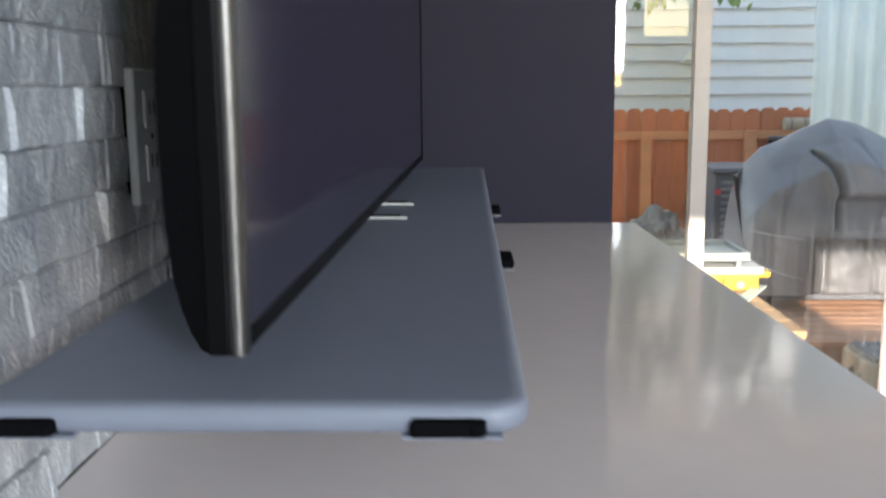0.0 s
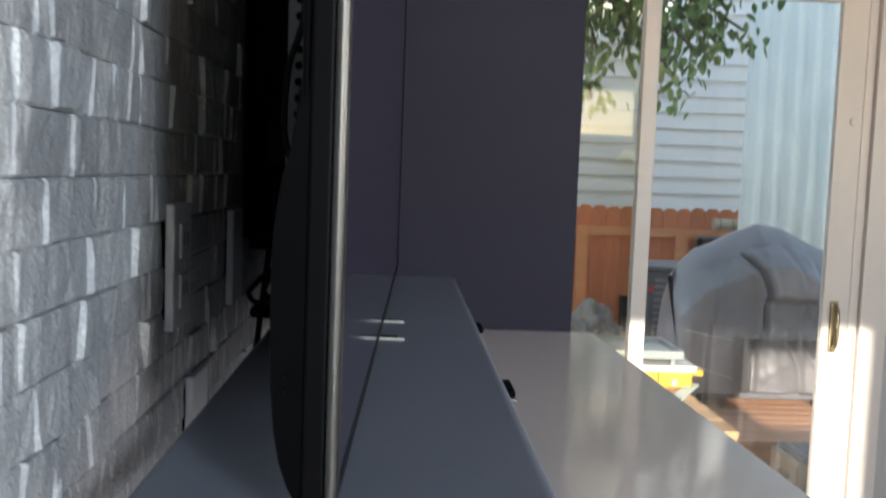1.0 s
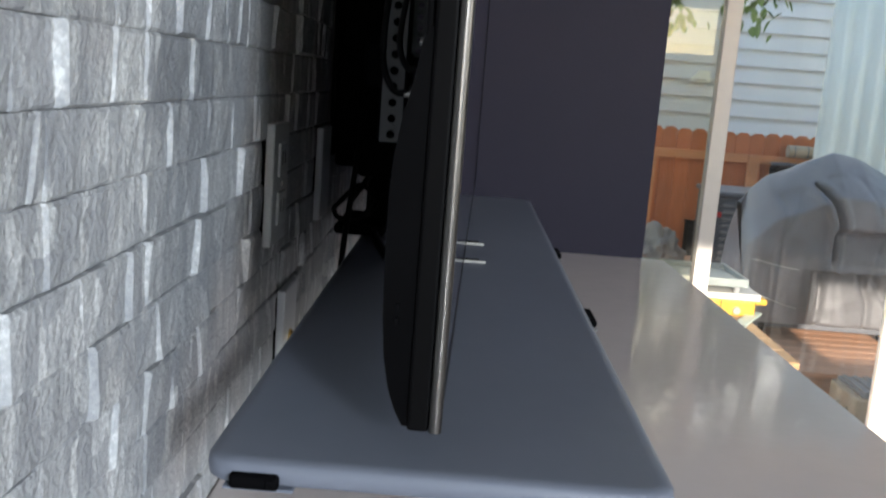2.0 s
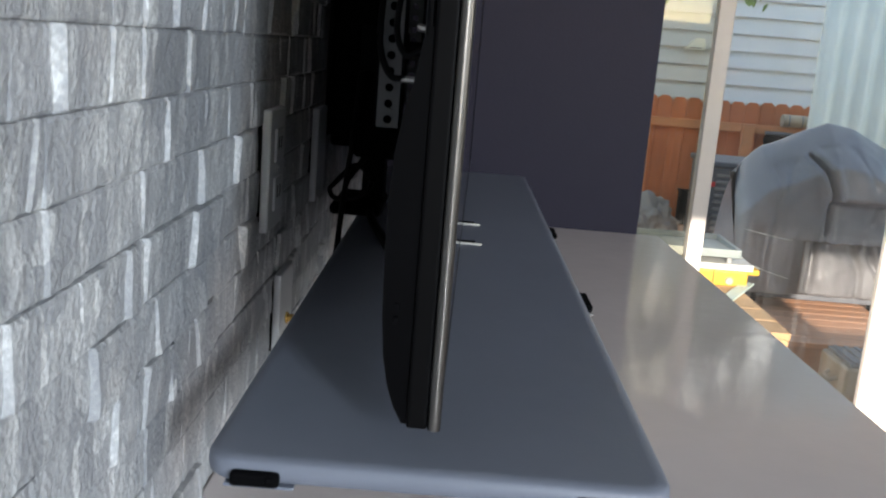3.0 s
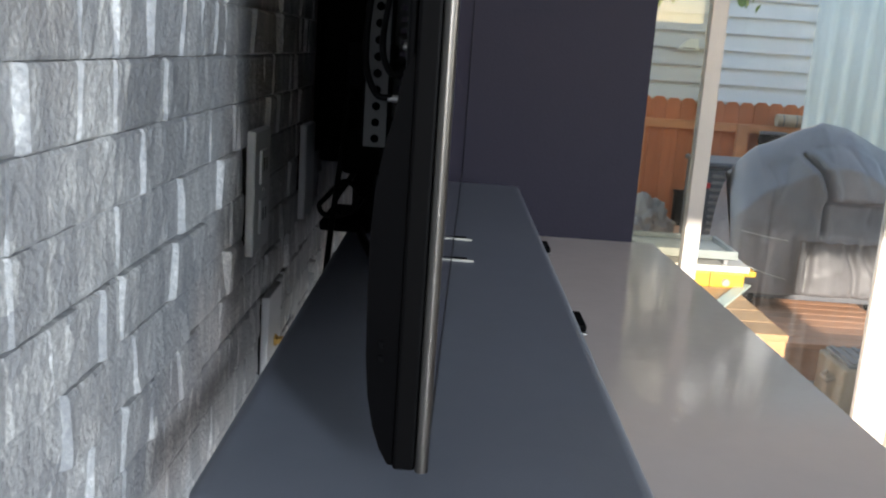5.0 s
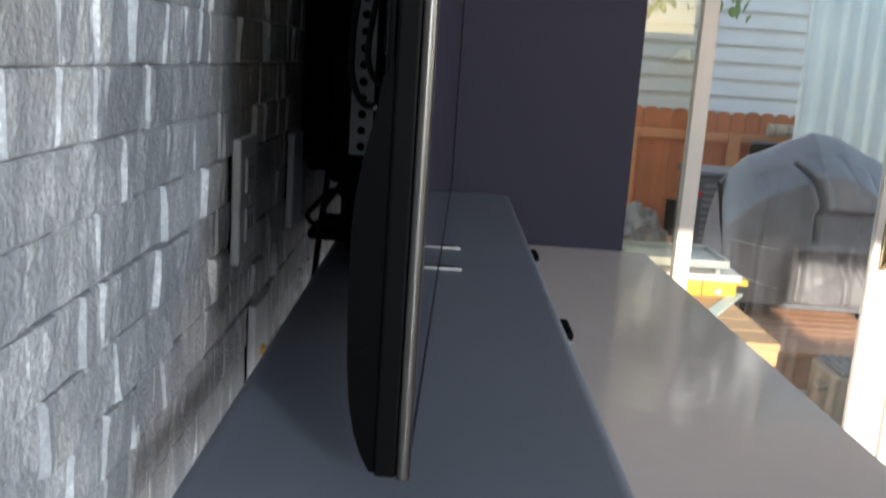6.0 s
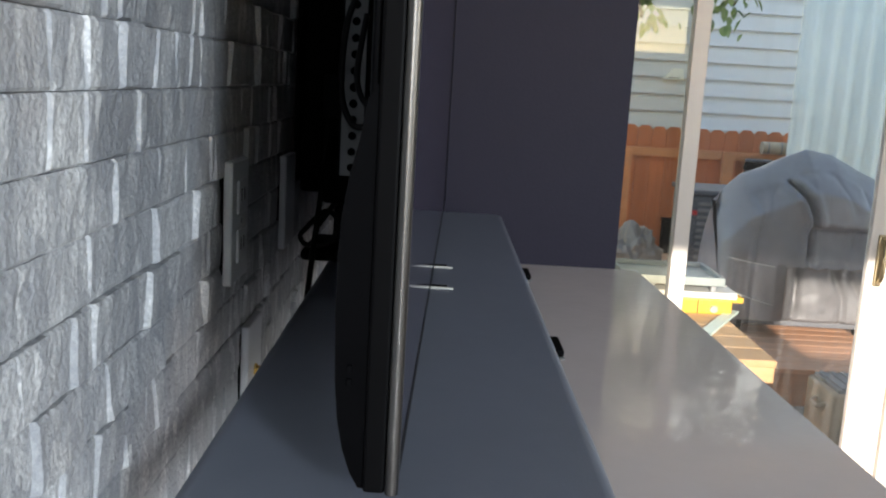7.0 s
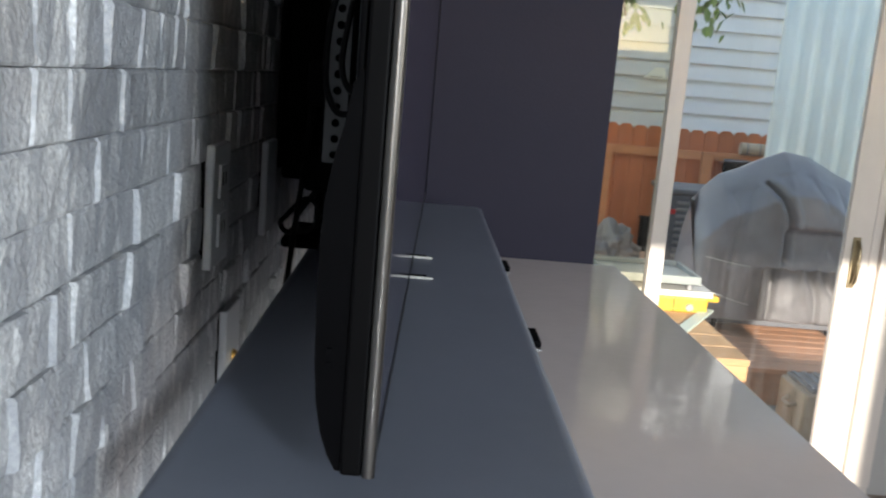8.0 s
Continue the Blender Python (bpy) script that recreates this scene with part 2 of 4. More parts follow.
BARK = mat("bark", (0.10, 0.075, 0.05), 0.9, bump=0.5)

# ---- mesh helpers ----


def box(bm, x0, y0, z0, x1, y1, z1, bevel=0.0, seg=2):
    r = bmesh.ops.create_cube(bm, size=1.0)
    vs = r["verts"]
    for v in vs:
        v.co = ((x0 + x1) / 2 + v.co.x * (x1 - x0), (y0 + y1) / 2 + v.co.y * (y1 - y0), (z0 + z1) / 2 + v.co.z * (z1 - z0))
    if bevel:
        es = list({e for v in vs for e in v.link_edges})
        bmesh.ops.bevel(bm, geom=es, offset=bevel, segments=seg, affect="EDGES", profile=0.5)
    return bm


def rod(bm, a, b, r, seg=12, r2=None):
    a, b = Vector(a), Vector(b)
    d = b - a
    m = Matrix.Translation((a + b) / 2) @ d.to_track_quat("Z", "Y").to_matrix().to_4x4()
    bmesh.ops.create_cone(bm, cap_ends=True, segments=seg, radius1=r, radius2=r if r2 is None else r2, depth=d.length, matrix=m)
    return bm


def prism(bm, outline, y0, y1):
    """A solid whose outline in x and z runs from y0 to y1."""
    a = [bm.verts.new((x, y0, z)) for x, z in outline]
    b = [bm.verts.new((x, y1, z)) for x, z in outline]
    bm.faces.new(a)
    bm.faces.new(list(reversed(b)))
    n = len(outline)
    for i in range(n):
        bm.faces.new((a[i], b[i], b[(i + 1) % n], a[(i + 1) % n]))
    bmesh.ops.recalc_face_normals(bm, faces=bm.faces)
    return bm


def tube(bm, pts, r, seg=8):
    """A round cable through the given points."""
    pts = [Vector(p) for p in pts]
    fine = []
    for i in range(len(pts) - 1):
        p0, p1, p2, p3 = pts[max(i - 1, 0)], pts[i], pts[i + 1], pts[min(i + 2, len(pts) - 1)]
        for k in range(6):
            t = k / 6
            fine.append(0.5 * (2 * p1 + (p2 - p0) * t + (2 * p0 - 5 * p1 + 4 * p2 - p3) * t * t + (3 * p1 - p0 - 3 * p2 + p3) * t ** 3))
    fine.append(pts[-1])
    rings = []
    for i, p in enumerate(fine):
        d = (fine[min(i + 1, len(fine) - 1)] - fine[max(i - 1, 0)]).normalized()
        q = d.to_track_quat("Z", "Y")
        rings.append([bm.verts.new(p + q @ Vector((r * math.cos(2 * math.pi * k / seg), r * math.sin(2 * math.pi * k / seg), 0))) for k in range(seg)])
    for a, b in zip(rings, rings[1:]):
        for k in range(seg):
            bm.faces.new((a[k], a[(k + 1) % seg], b[(k + 1) % seg], b[k]))
    bm.faces.new(rings[0][::-1])
    bm.faces.new(rings[-1])
    return bm


def part(name, bm, material, parent=None, label="", smooth=False):
    me = bpy.data.meshes.new(name)
    bmesh.ops.recalc_face_normals(bm, faces=bm.faces)
    bm.to_mesh(me)
    bm.free()
    me.materials.append(material)
    if smooth:
        for p in me.polygons:
            p.use_smooth = True
    ob = new(name, me)
    if parent:
        ob.parent = parent
        ob.matrix_parent_inverse = parent.matrix_basis.inverted()
    return tagged(ob, label=label)


def thing(name, x, y, z, label, category, group="", kind=""):
    ob = new(name)
    ob.empty_display_size = 0.05
    ob.location = (x, y, z)
    ob.matrix_basis = Matrix.Translation((x, y, z))
    return tagged(ob, label, category, group, kind)


def solid(name, x0, y0, z0, x1, y1, z1, material, label, category="", kind="structure", bevel=0.0):
    return tagged(part(name, box(bmesh.new(), x0, y0, z0, x1, y1, z1, bevel), material), label, category, kind=kind)


def B():
    return bmesh.new()


# ---- the room ----
FLOOR_Z, CEIL_Z, DOOR_Y, SIDE_X, END_Y = -1.33, 1.42, 3.478, 5.0, 1.538
GROUND_Z, DECK_Z = -1.42, -1.185

solid("floor", -0.25, BACK_Y - 0.2, FLOOR_Z - 0.1, SIDE_X + 0.2, DOOR_Y + 0.16, FLOOR_Z, FLOOR, "warm oak plank floor of the living room", "floor")
solid("ceiling", -0.25, BACK_Y - 0.2, CEIL_Z, SIDE_X + 0.2, DOOR_Y + 0.16, CEIL_Z + 0.12, CEILING, "plain white painted ceiling", "ceiling")
solid("wall_grey_end", -0.02, END_Y, FLOOR_Z, 0.601, DOOR_Y + 0.14, CEIL_Z, WALL_GREY, "dark plum-grey painted wall beside the fireplace mantel", "wall", bevel=0.003)


def wall_with_hole(name, axis, at, thick, a0, a1, h0, h1, k0, k1, material, label):
    """A wall across x (axis 'y' fixed) or across y, with one opening from h0 to h1 along it and k0 to k1 in height."""
    bm = B()
    for lo, hi, zl, zh in ((a0, h0, FLOOR_Z, CEIL_Z), (h1, a1, FLOOR_Z, CEIL_Z), (h0, h1, FLOOR_Z, k0), (h0, h1, k1, CEIL_Z)):
        if hi - lo < 0.01 or zh - zl < 0.01:
            continue
        if axis == "y":
            box(bm, lo, at, zl, hi, at + thick, zh)
        else:
            box(bm, at, lo, zl, at + thick, hi, zh)
    return tagged(part(name, bm, material), label, "wall", kind="structure")


# Assumed opening, out of view, cut to let the sun reach the grill cover.
wall_with_hole("wall_sun_opening", "y", DOOR_Y, 0.14, 2.42, SIDE_X + 0.2, 2.46, 3.35, -0.95, 0.1, WALL_WHITE, "warm white wall with an assumed, unseen window that lets sun onto the grill")
wall_with_hole("wall_door_side", "y", DOOR_Y, 0.14, 0.601, 2.42, 0.601, 2.34, FLOOR_Z, 1.24, WALL_WHITE, "warm white wall around the sliding patio door")
# Unseen wall; its opening is sized to where the sun strikes the door frame.
wall_with_hole("wall_back", "y", BACK_Y - 0.15, 0.15, -0.2, 2.2, 0.92, 2.04, 0.28, 1.36, WALL_WHITE, "warm white wall with a tall window")
# Assumed opening out of view, lined up with the one beside the door.
wall_with_hole("wall_back_corner", "y", BACK_Y - 0.15, 0.15, 2.2, SIDE_X + 0.2, 2.26, 2.95, 0.84, 1.36, WALL_WHITE, "warm white wall with an assumed, unseen high window that feeds sun to the grill")
# Unseen wall; the opening is added to hold the side fill lamp.
wall_with_hole("wall_side", "x", SIDE_X, 0.15, BACK_Y - 0.15, DOOR_Y, -2.72, -0.4, 0.5, 1.36, WALL_WHITE, "unseen warm white side wall with an added opening for the fill lamp")
# Unseen walls added to block the low sun; the height sets the siding's sunlit part.
solid("wall_shade_upper", -6, DOOR_Y, CEIL_Z + 0.12, 9, DOOR_Y + 0.14, 4.12, WALL_OUT, "unseen plain wall over the patio door, added to shade the yard", "wall")
solid("wall_shade_outer", SIDE_X + 0.2, DOOR_Y, FLOOR_Z, 9, DOOR_Y + 0.14, CEIL_Z + 0.12, WALL_OUT, "unseen plain outer wall beyond the side wall, added to shade the yard", "wall")
solid("wall_shade_chimney", -6, DOOR_Y, FLOOR_Z, -0.25, DOOR_Y + 0.14, CEIL_Z + 0.12, WALL_OUT, "unseen plain outer wall behind the stone wall, added to shade the yard", "wall")

# ---- stone fireplace wall ----
COURSE, COURSE_0 = 0.0415, -0.0056
stone_wall = solid("wall_stone", -0.25, BACK_Y, FLOOR_Z, -0.012, END_Y - 0.002, CEIL_Z, GROUT, "grey split-face ledger stone fireplace wall", "wall")


def stone_mesh(bm, length, height, depth, rng, fine=True):
    """One split-face stone, its back at x = -0.013 and its lower near corner at the origin: upright broken beds of uneven depth."""
    n = max(4, int(length / 0.0085)) if fine else 4
    steps = (0, 0.05, 0.3, 0.6, 0.94, 1) if fine else (0, 0.5, 1)
    rows = len(steps) - 1
    cols, level, lean = [], rng.uniform(-0.001, 0.001), 0.0
    for i in range(n + 1):
        y = length * i / n
        if fine and 0 < i < n and rng.random() < 0.15:
            # a bed breaks off here: a steep little face between two levels
            old, old_lean = level, lean
            level = rng.uniform(-0.0019, 0.0019) if rng.random() < 0.74 else rng.uniform(0.0026, 0.0056)
            lean = rng.uniform(-0.0026, 0.0026)
            skew = rng.uniform(-0.007, 0.007)
            cols.append((y - 0.0004, old, old_lean, skew))
            cols.append((y + 0.0012, level, lean, skew))
        else:
            cols.append((y, level, lean, 0.0))
    n = len(cols) - 1
    g = []
    for i, (y, lv, ln_, skew) in enumerate(cols):
        line_ = []
        for k, up in enumerate(steps):
            ease = 0.0013 if k == rows else 0.0010 if k == 0 else 0.0
            out = lv * (0.35 if k == 0 and lv > 0 else 1)
            x = depth + out + ln_ * (up - 0.5) - ease + rng.uniform(-0.0006, 0.0006)
            line_.append(bm.verts.new((x, y + skew * (up - 0.5), height * up)))
        g.append(line_)
    for i in range(n):
        for k in range(rows):
            bm.faces.new((g[i][k], g[i + 1][k], g[i + 1][k + 1], g[i][k + 1]))
    rim = [g[i][0] for i in range(n + 1)] + [g[n][k] for k in range(1, rows + 1)] + [g[i][rows] for i in range(n - 1, -1, -1)] + [g[0][k] for k in range(rows - 1, 0, -1)]
    back = [bm.verts.new((-0.013, v.co.y, v.co.z)) for v in rim]
    for i in range(len(rim)):
        bm.faces.new((rim[i], back[i], back[(i + 1) % len(rim)], rim[(i + 1) % len(rim)]))


def lay_stones():
    rng = random.Random(11)
    far_bm = B()
    for c in range(-1, 34):
        z0 = COURSE_0 + c * COURSE
        lo, hi = max(z0, 0.001), z0 + COURSE
        if hi > CEIL_Z:
            break
        y = BACK_Y + 0.004 + rng.random() * 0.02
        while y < END_Y - 0.01:
            length = rng.choice((0.07, 0.11, 0.15, 0.18, 0.22, 0.26)) * rng.uniform(0.9, 1.1)
            if END_Y - 0.004 - (y + length) < 0.03:
                length = END_Y - 0.004 - y
            depth = rng.choice((0.0042, 0.0043, 0.0044, 0.0046, 0.0047, 0.0050)) + rng.uniform(-0.0003, 0.0003)
            near = y > -0.32 and z0 < 0.70
            if hi - lo > 0.006:
                bm = B() if near else far_bm
                start = len(bm.verts)
                stone_mesh(bm, length - 0.0008, hi - lo - 0.0006, depth, rng, near)
                bm.verts.ensure_lookup_table()
                if near:
                    ob = part("stone", bm, STONE, None)
                    ob.location = (0, y, lo)
                    ob.parent = stone_wall
                else:
                    for v in bm.verts[start:]:
                        v.co += Vector((0, y, lo))
            y += length
    tagged(part("stone_rest", far_bm, STONE, stone_wall), kind="stuff")


# ---- mantel under the television ----


def make_mantel():
    bm = B()
    # the free edge is skewed to fit the camera's view
    y0, y1 = -1.5, END_Y - 0.002
    x0, x1 = 0.741, 0.650
    vs = [bm.verts.new(p) for p in ((0.0, y0, -0.05), (x0, y0, -0.05), (x1, y1, -0.05), (0.0, y1, -0.05), (0.0, y0, 0), (x0, y0, 0), (x1, y1, 0), (0.0, y1, 0))]
    for f in ((0, 3, 2, 1), (4, 5, 6, 7), (0, 1, 5, 4), (1, 2, 6, 5), (2, 3, 7, 6), (3, 0, 4, 7)):
        bm.faces.new([vs[i] for i in f])
    bmesh.ops.bevel(bm, geom=list(bm.edges), offset=0.004, segments=2, affect="EDGES")
    top = thing("mantel", 0.35, 0.0, -0.05, "glossy taupe lacquered mantel against the stone wall", "mantel")
    part("top", bm, MANTEL, top)
    bm = B()
    vs = [bm.verts.new(p) for p in ((0.56, y0 + 0.02, -0.085), (x0 - 0.02, y0 + 0.02, -0.085), (x1 - 0.02, y1, -0.085), (0.56, y1, -0.085), (0.56, y0 + 0.02, -0.05), (x0 - 0.02, y0 + 0.02, -0.05), (x1 - 0.02, y1, -0.05), (0.56, y1, -0.05))]
    for f in ((0, 3, 2, 1), (4, 5, 6, 7), (0, 1, 5, 4), (1, 2, 6, 5), (2, 3, 7, 6), (3, 0, 4, 7)):
        bm.faces.new([vs[i] for i in f])
    part("moulding", bm, MANTEL, top)
    bm = box(B(), -0.008, -1.45, FLOOR_Z, 0.60, END_Y - 0.003, -0.05, 0.003)
    base = tagged(part("fireplace_surround", bm, CABINET), "grey panelled fireplace surround under the mantel top", "fireplace")
    return top, base


make_mantel()

# ---- lowered shelf under the television ----
SX0, SX1, SY0, SY1, SZ = 0.058, 0.328, -0.006, 1.326, 0.135


def rounded_board(bm, x0, y0, z0, x1, y1, z1, corner, edge, n=8, m=8):
    """A board with rounded corners in plan and rolled edges all round."""
    rings = []
    zm, half = (z0 + z1) / 2, (z1 - z0) / 2
    for k in range(m + 1):
        a = -math.pi / 2 + math.pi * k / m
        inset = 2.0 * edge * (1 - math.cos(a))
        z = zm + (half - edge) * (1 if a > 1e-6 else -1 if a < -1e-6 else 0) + edge * math.sin(a)
        ring = []
        r = corner - inset
        for cx, cy, a0 in ((x1 - corner, y0 + corner, -90), (x1 - corner, y1 - corner, 0), (x0 + corner, y1 - corner, 90), (x0 + corner, y0 + corner, 180)):
            for i in range(n + 1):
                t = radians(a0 + 90 * i / n)
                ring.append(bm.verts.new((cx + r * math.cos(t), cy + r * math.sin(t), z)))
        rings.append(ring)
    for a, b in zip(rings, rings[1:]):
        for i in range(len(a)):
            j = (i + 1) % len(a)
            bm.faces.new((a[i], a[j], b[j], b[i]))
    bm.faces.new(rings[0][::-1])
    bm.faces.new(rings[-1])
    return bm


def make_shelf():
    t = thing("tv_shelf", 0.19, 0.6, SZ - 0.02, "slate-grey lacquered shelf board with rounded edges and black rubber pads", "shelf")
    bm = rounded_board(B(), SX0, SY0, SZ - 0.0155, SX1, SY1, SZ, 0.020, 0.0045)
    ob = part("board", bm, SHELF, t)
    for p in ob.data.polygons:
        p.use_smooth = abs(p.normal.z) < 0.999
    for x0, x1 in ((0.075, 0.103), (0.271, 0.307)):
        bm = box(B(), x0, SY0 - 0.005, SZ - 0.0150, x1, 0.03, SZ - 0.0062, 0.0025, 3)
        box(bm, x1 - 0.008, SY0 - 0.0065, SZ - 0.0135, x1 - 0.001, SY0 + 0.01, SZ - 0.0075, 0.002)
        pad = part("rubber_pad", bm, RUBBER, t, "black rubber edge pad")
        part("plate", box(B(), x0 - 0.004, SY0 - 0.001, SZ - 0.0168, x1 + 0.008, 0.04, SZ - 0.0150, 0.0006), SHELF, pad)
    for y0, y1 in ((0.437, 0.490), (0.812, 0.862)):
        bm = box(B(), 0.30, y0, SZ - 0.0205, SX1 + 0.0135, y1, SZ - 0.0125, 0.0025, 3)
        pad = part("rubber_pad", bm, RUBBER, t, "black rubber edge pad")
        part("plate", box(B(), 0.30, y0 - 0.006, SZ - 0.0218, SX1 + 0.0140, y0 + 0.010, SZ - 0.0202, 0.0006), STEEL, pad, "bright metal plate")
    # under-side rail that ties the board to the wall mount
    part("rail", box(B(), 0.062, 0.50, SZ - 0.030, 0.25, 0.60, SZ - 0.0150, 0.002), RUBBER, t)
    return t


shelf = make_shelf()


def make_clip(y):
    t = thing("cable_strip", 0.215, y, SZ, "thin bright white strip lying on the grey shelf", "strip", "strips on the shelf")
    part("strip", box(B(), 0.165, y - 0.0022, SZ, 0.229, y + 0.0022, SZ + 0.0022, 0.0005), WHITE_PLASTIC, t)
    part("back_edge", box(B(), 0.185, y + 0.0018, SZ, 0.221, y + 0.0042, SZ + 0.0042, 0.0006), RUBBER, t)


make_clip(0.634)
make_clip(0.763)

# ---- television ----
TY0, TY1, TZ0, TZ1, TX = 0.012, 1.262, 0.153, 0.872, 0.189


def make_television():
    t = thing("television", 0.17, 0.6, TZ0, "large flat black television with a satin silver side edge", "television")
    part("frame", box(B(), 0.169, TY0 + 0.001, TZ0, 0.1817, TY1, TZ1, 0.002), TV_EDGE, t)
    # thin upper back, thick lower housing with a swept edge
    part("back_panel", box(B(), 0.1635, TY0 + 0.006, TZ0 + 0.02, 0.1695, TY1 - 0.005, TZ1 - 0.01, 0.002), TV_BLACK, t)
    outline = [(0.1695, TZ0 + 0.0015), (0.166, TZ0 + 0.002), (0.161, TZ0 + 0.011), (0.1565, TZ0 + 0.024), (0.153, TZ0 + 0.042), (0.151, TZ0 + 0.065), (0.150, TZ0 + 0.10),
               (0.150, TZ0 + 0.135), (0.1515, TZ0 + 0.158), (0.155, TZ0 + 0.180), (0.1595, TZ0 + 0.198), (0.163, TZ0 + 0.22), (0.1695, TZ0 + 0.23)]
    hb = prism(B(), outline, TY0 + 0.004, TY1 - 0.004)
    housing = part("back_housing", hb, TV_BLACK, t, "swept black lower back housing")
    for z in (TZ0 + 0.062, TZ0 + 0.070):
        part("port", box(B(), 0.1575, TY0 + 0.0025, z, 0.1605, TY0 + 0.0045, z + 0.004, 0.0004), RUBBER, housing)
    # silver side edge: a half-round strip along the near upright side, with a bright glass line
    bm = B()
    prof = [(0.1818 + 0.0075 * k / 8, TY0 - 0.0028 * math.sin(math.pi * k / 8) ** 0.7) for k in range(9)]
    a = [bm.verts.new((x, y, TZ0 + 0.001)) for x, y in prof] + [bm.verts.new((0.1893, TY0 + 0.009, TZ0 + 0.001)), bm.verts.new((0.1818, TY0 + 0.009, TZ0 + 0.001))]
    b = [bm.verts.new((v.co.x, v.co.y, TZ1)) for v in a]
    bm.faces.new(a)
    bm.faces.new(b[::-1])
    for i in range(len(a)):
        bm.faces.new((a[i], a[(i + 1) % len(a)], b[(i + 1) % len(a)], b[i]))
    part("side_bezel", bm, TRIM_STEEL, t, "satin silver side edge")
    part("far_bezel", box(B(), 0.1833, TY1 - 0.009, TZ0 + 0.001, 0.1893, TY1 + 0.002, TZ1, 0.002), TV_BLACK, t)
    part("bottom_bezel", box(B(), 0.1832, TY0 + 0.009, TZ0 + 0.001, 0.1885, TY1 - 0.009, TZ0 + 0.013, 0.0015), TV_BLACK, t, "black lower edge")
    part("top_bezel", box(B(), 0.1832, TY0 + 0.009, TZ1 - 0.013, 0.1885, TY1 - 0.009, TZ1, 0.0015), TV_BLACK, t)
    part("screen", box(B(), 0.1835, TY0 + 0.009, TZ0 + 0.013, 0.1880, TY1 - 0.009, TZ1 - 0.013), SCREEN, t, "dark glossy screen, switched off")
    return t


television = make_television()
# the set stands a little out of line with the wall
turn_at = Matrix.Translation((0.186, 0.012, 0))
television.matrix_basis = Matrix.Translation((0.002, 0, 0)) @ turn_at @ Matrix.Rotation(radians(-1.2), 4, "Z") @ turn_at.inverted() @ television.matrix_basis


def holed_plate(bm, x0, x1, y0, y1, z0, pitch, count, r):
    """A flat strip with a row of round holes right through it."""
    cx, seg = (x0 + x1) / 2, 12
    for i in range(count):
        zl, zh = z0 + i * pitch, z0 + (i + 1) * pitch
        cz = (zl + zh) / 2
        ring = {}
        for y in (y0, y1):
            inner, outer = [], []
            for k in range(seg):
                a = radians((15, 35.8, 75, 105, 144.2, 165, 195, 215.8, 255, 285, 324.2, 345)[k])
                dx, dz = math.cos(a), math.sin(a)
                inner.append(bm.verts.new((cx + r * dx, y, cz + r * dz)))
                s = min((x1 - cx) / max(abs(dx), 1e-6), (pitch / 2) / max(abs(dz), 1e-6))
                outer.append(bm.verts.new((cx + s * dx, y, cz + s * dz)))
            ring[y] = (inner, outer)
            for k in range(seg):
                j = (k + 1) % seg
                bm.faces.new((inner[k], inner[j], outer[j], outer[k]))
        for k in range(seg):
            j = (k + 1) % seg
            bm.faces.new((ring[y0][0][k], ring[y1][0][k], ring[y1][0][j], ring[y0][0][j]))
            bm.faces.new((ring[y0][1][k], ring[y0][1][j], ring[y1][1][j], ring[y1][1][k]))
    bmesh.ops.remove_doubles(bm, verts=bm.verts, dist=0.0004)
    return bm


def make_mount():
    t = thing("tv_mount", 0.06, 0.55, 0.30, "black steel television wall mount with perforated grey rails", "wall mount")
    part("wall_plate", box(B(), 0.008, 0.77, 0.24, 0.015, 0.96, 0.70, 0.002), RUBBER, t)
    # Widened black block standing in for the deep shade behind the set.
    part("column", box(B(), 0.014, 0.79, 0.225, 0.104, 0.93, 0.70, 0.006), RUBBER, t)
    part("post", box(B(), 0.060, 0.81, SZ - 0.001, 0.090, 0.87, 0.226, 0.004), RUBBER, t)
    part("motor", box(B(), 0.055, 0.70, 0.222, 0.118, 0.80, 0.272, 0.008, 3), RUBBER, t)
    part("foot", box(B(), 0.022, 0.76, SZ - 0.0005, 0.092, 0.90, SZ + 0.015, 0.006, 3), RUBBER, t)
    for z in (0.34, 0.52):
        part("arm", box(B(), 0.085, 0.46, z, 0.112, 0.84, z + 0.045, 0.004), RUBBER, t)
    for y in (0.43, 0.83):
        rail = part("rail", holed_plate(B(), 0.107, 0.1285, y, y + 0.0025, 0.288, 0.0155, 27, 0.0042), RAIL, t, "perforated grey steel rail")
        part("flange", box(B(), 0.1285, y, 0.288, 0.131, y + 0.03, 0.7065, 0.0005), RUBBER, rail)
        part("web", box(B(), 0.104, y + 0.0025, 0.29, 0.107, y + 0.03, 0.70, 0.0005), RUBBER, rail)
        for z in (0.365, 0.52):
            part("standoff", rod(B(), (0.129, y + 0.012, z), (0.178, y + 0.012, z), 0.007), RUBBER, rail)
        part("bolt", rod(B(), (0.118, y - 0.003, 0.304), (0.118, y + 0.003, 0.304), 0.0036, 8), RAIL, rail)
    return t


make_mount()


def make_cable(pts, r, plug=None):
    t = thing("cable", *pts[0], "black cable hanging behind the television", "cable", "cables behind the television")
    part("cord", tube(B(), pts, r), CABLE, t, smooth=True)
    if plug:
        part("plug", rod(B(), plug[0], plug[1], 0.0034, 10), STEEL, t, "bright metal plug")


make_cable([(0.135, 0.40, 0.338), (0.120, 0.40, 0.340), (0.108, 0.41, 0.37), (0.112, 0.40, 0.43), (0.125, 0.40, 0.48), (0.118, 0.41, 0.56)], 0.0032, ((0.131, 0.40, 0.337), (0.152, 0.40, 0.336)))
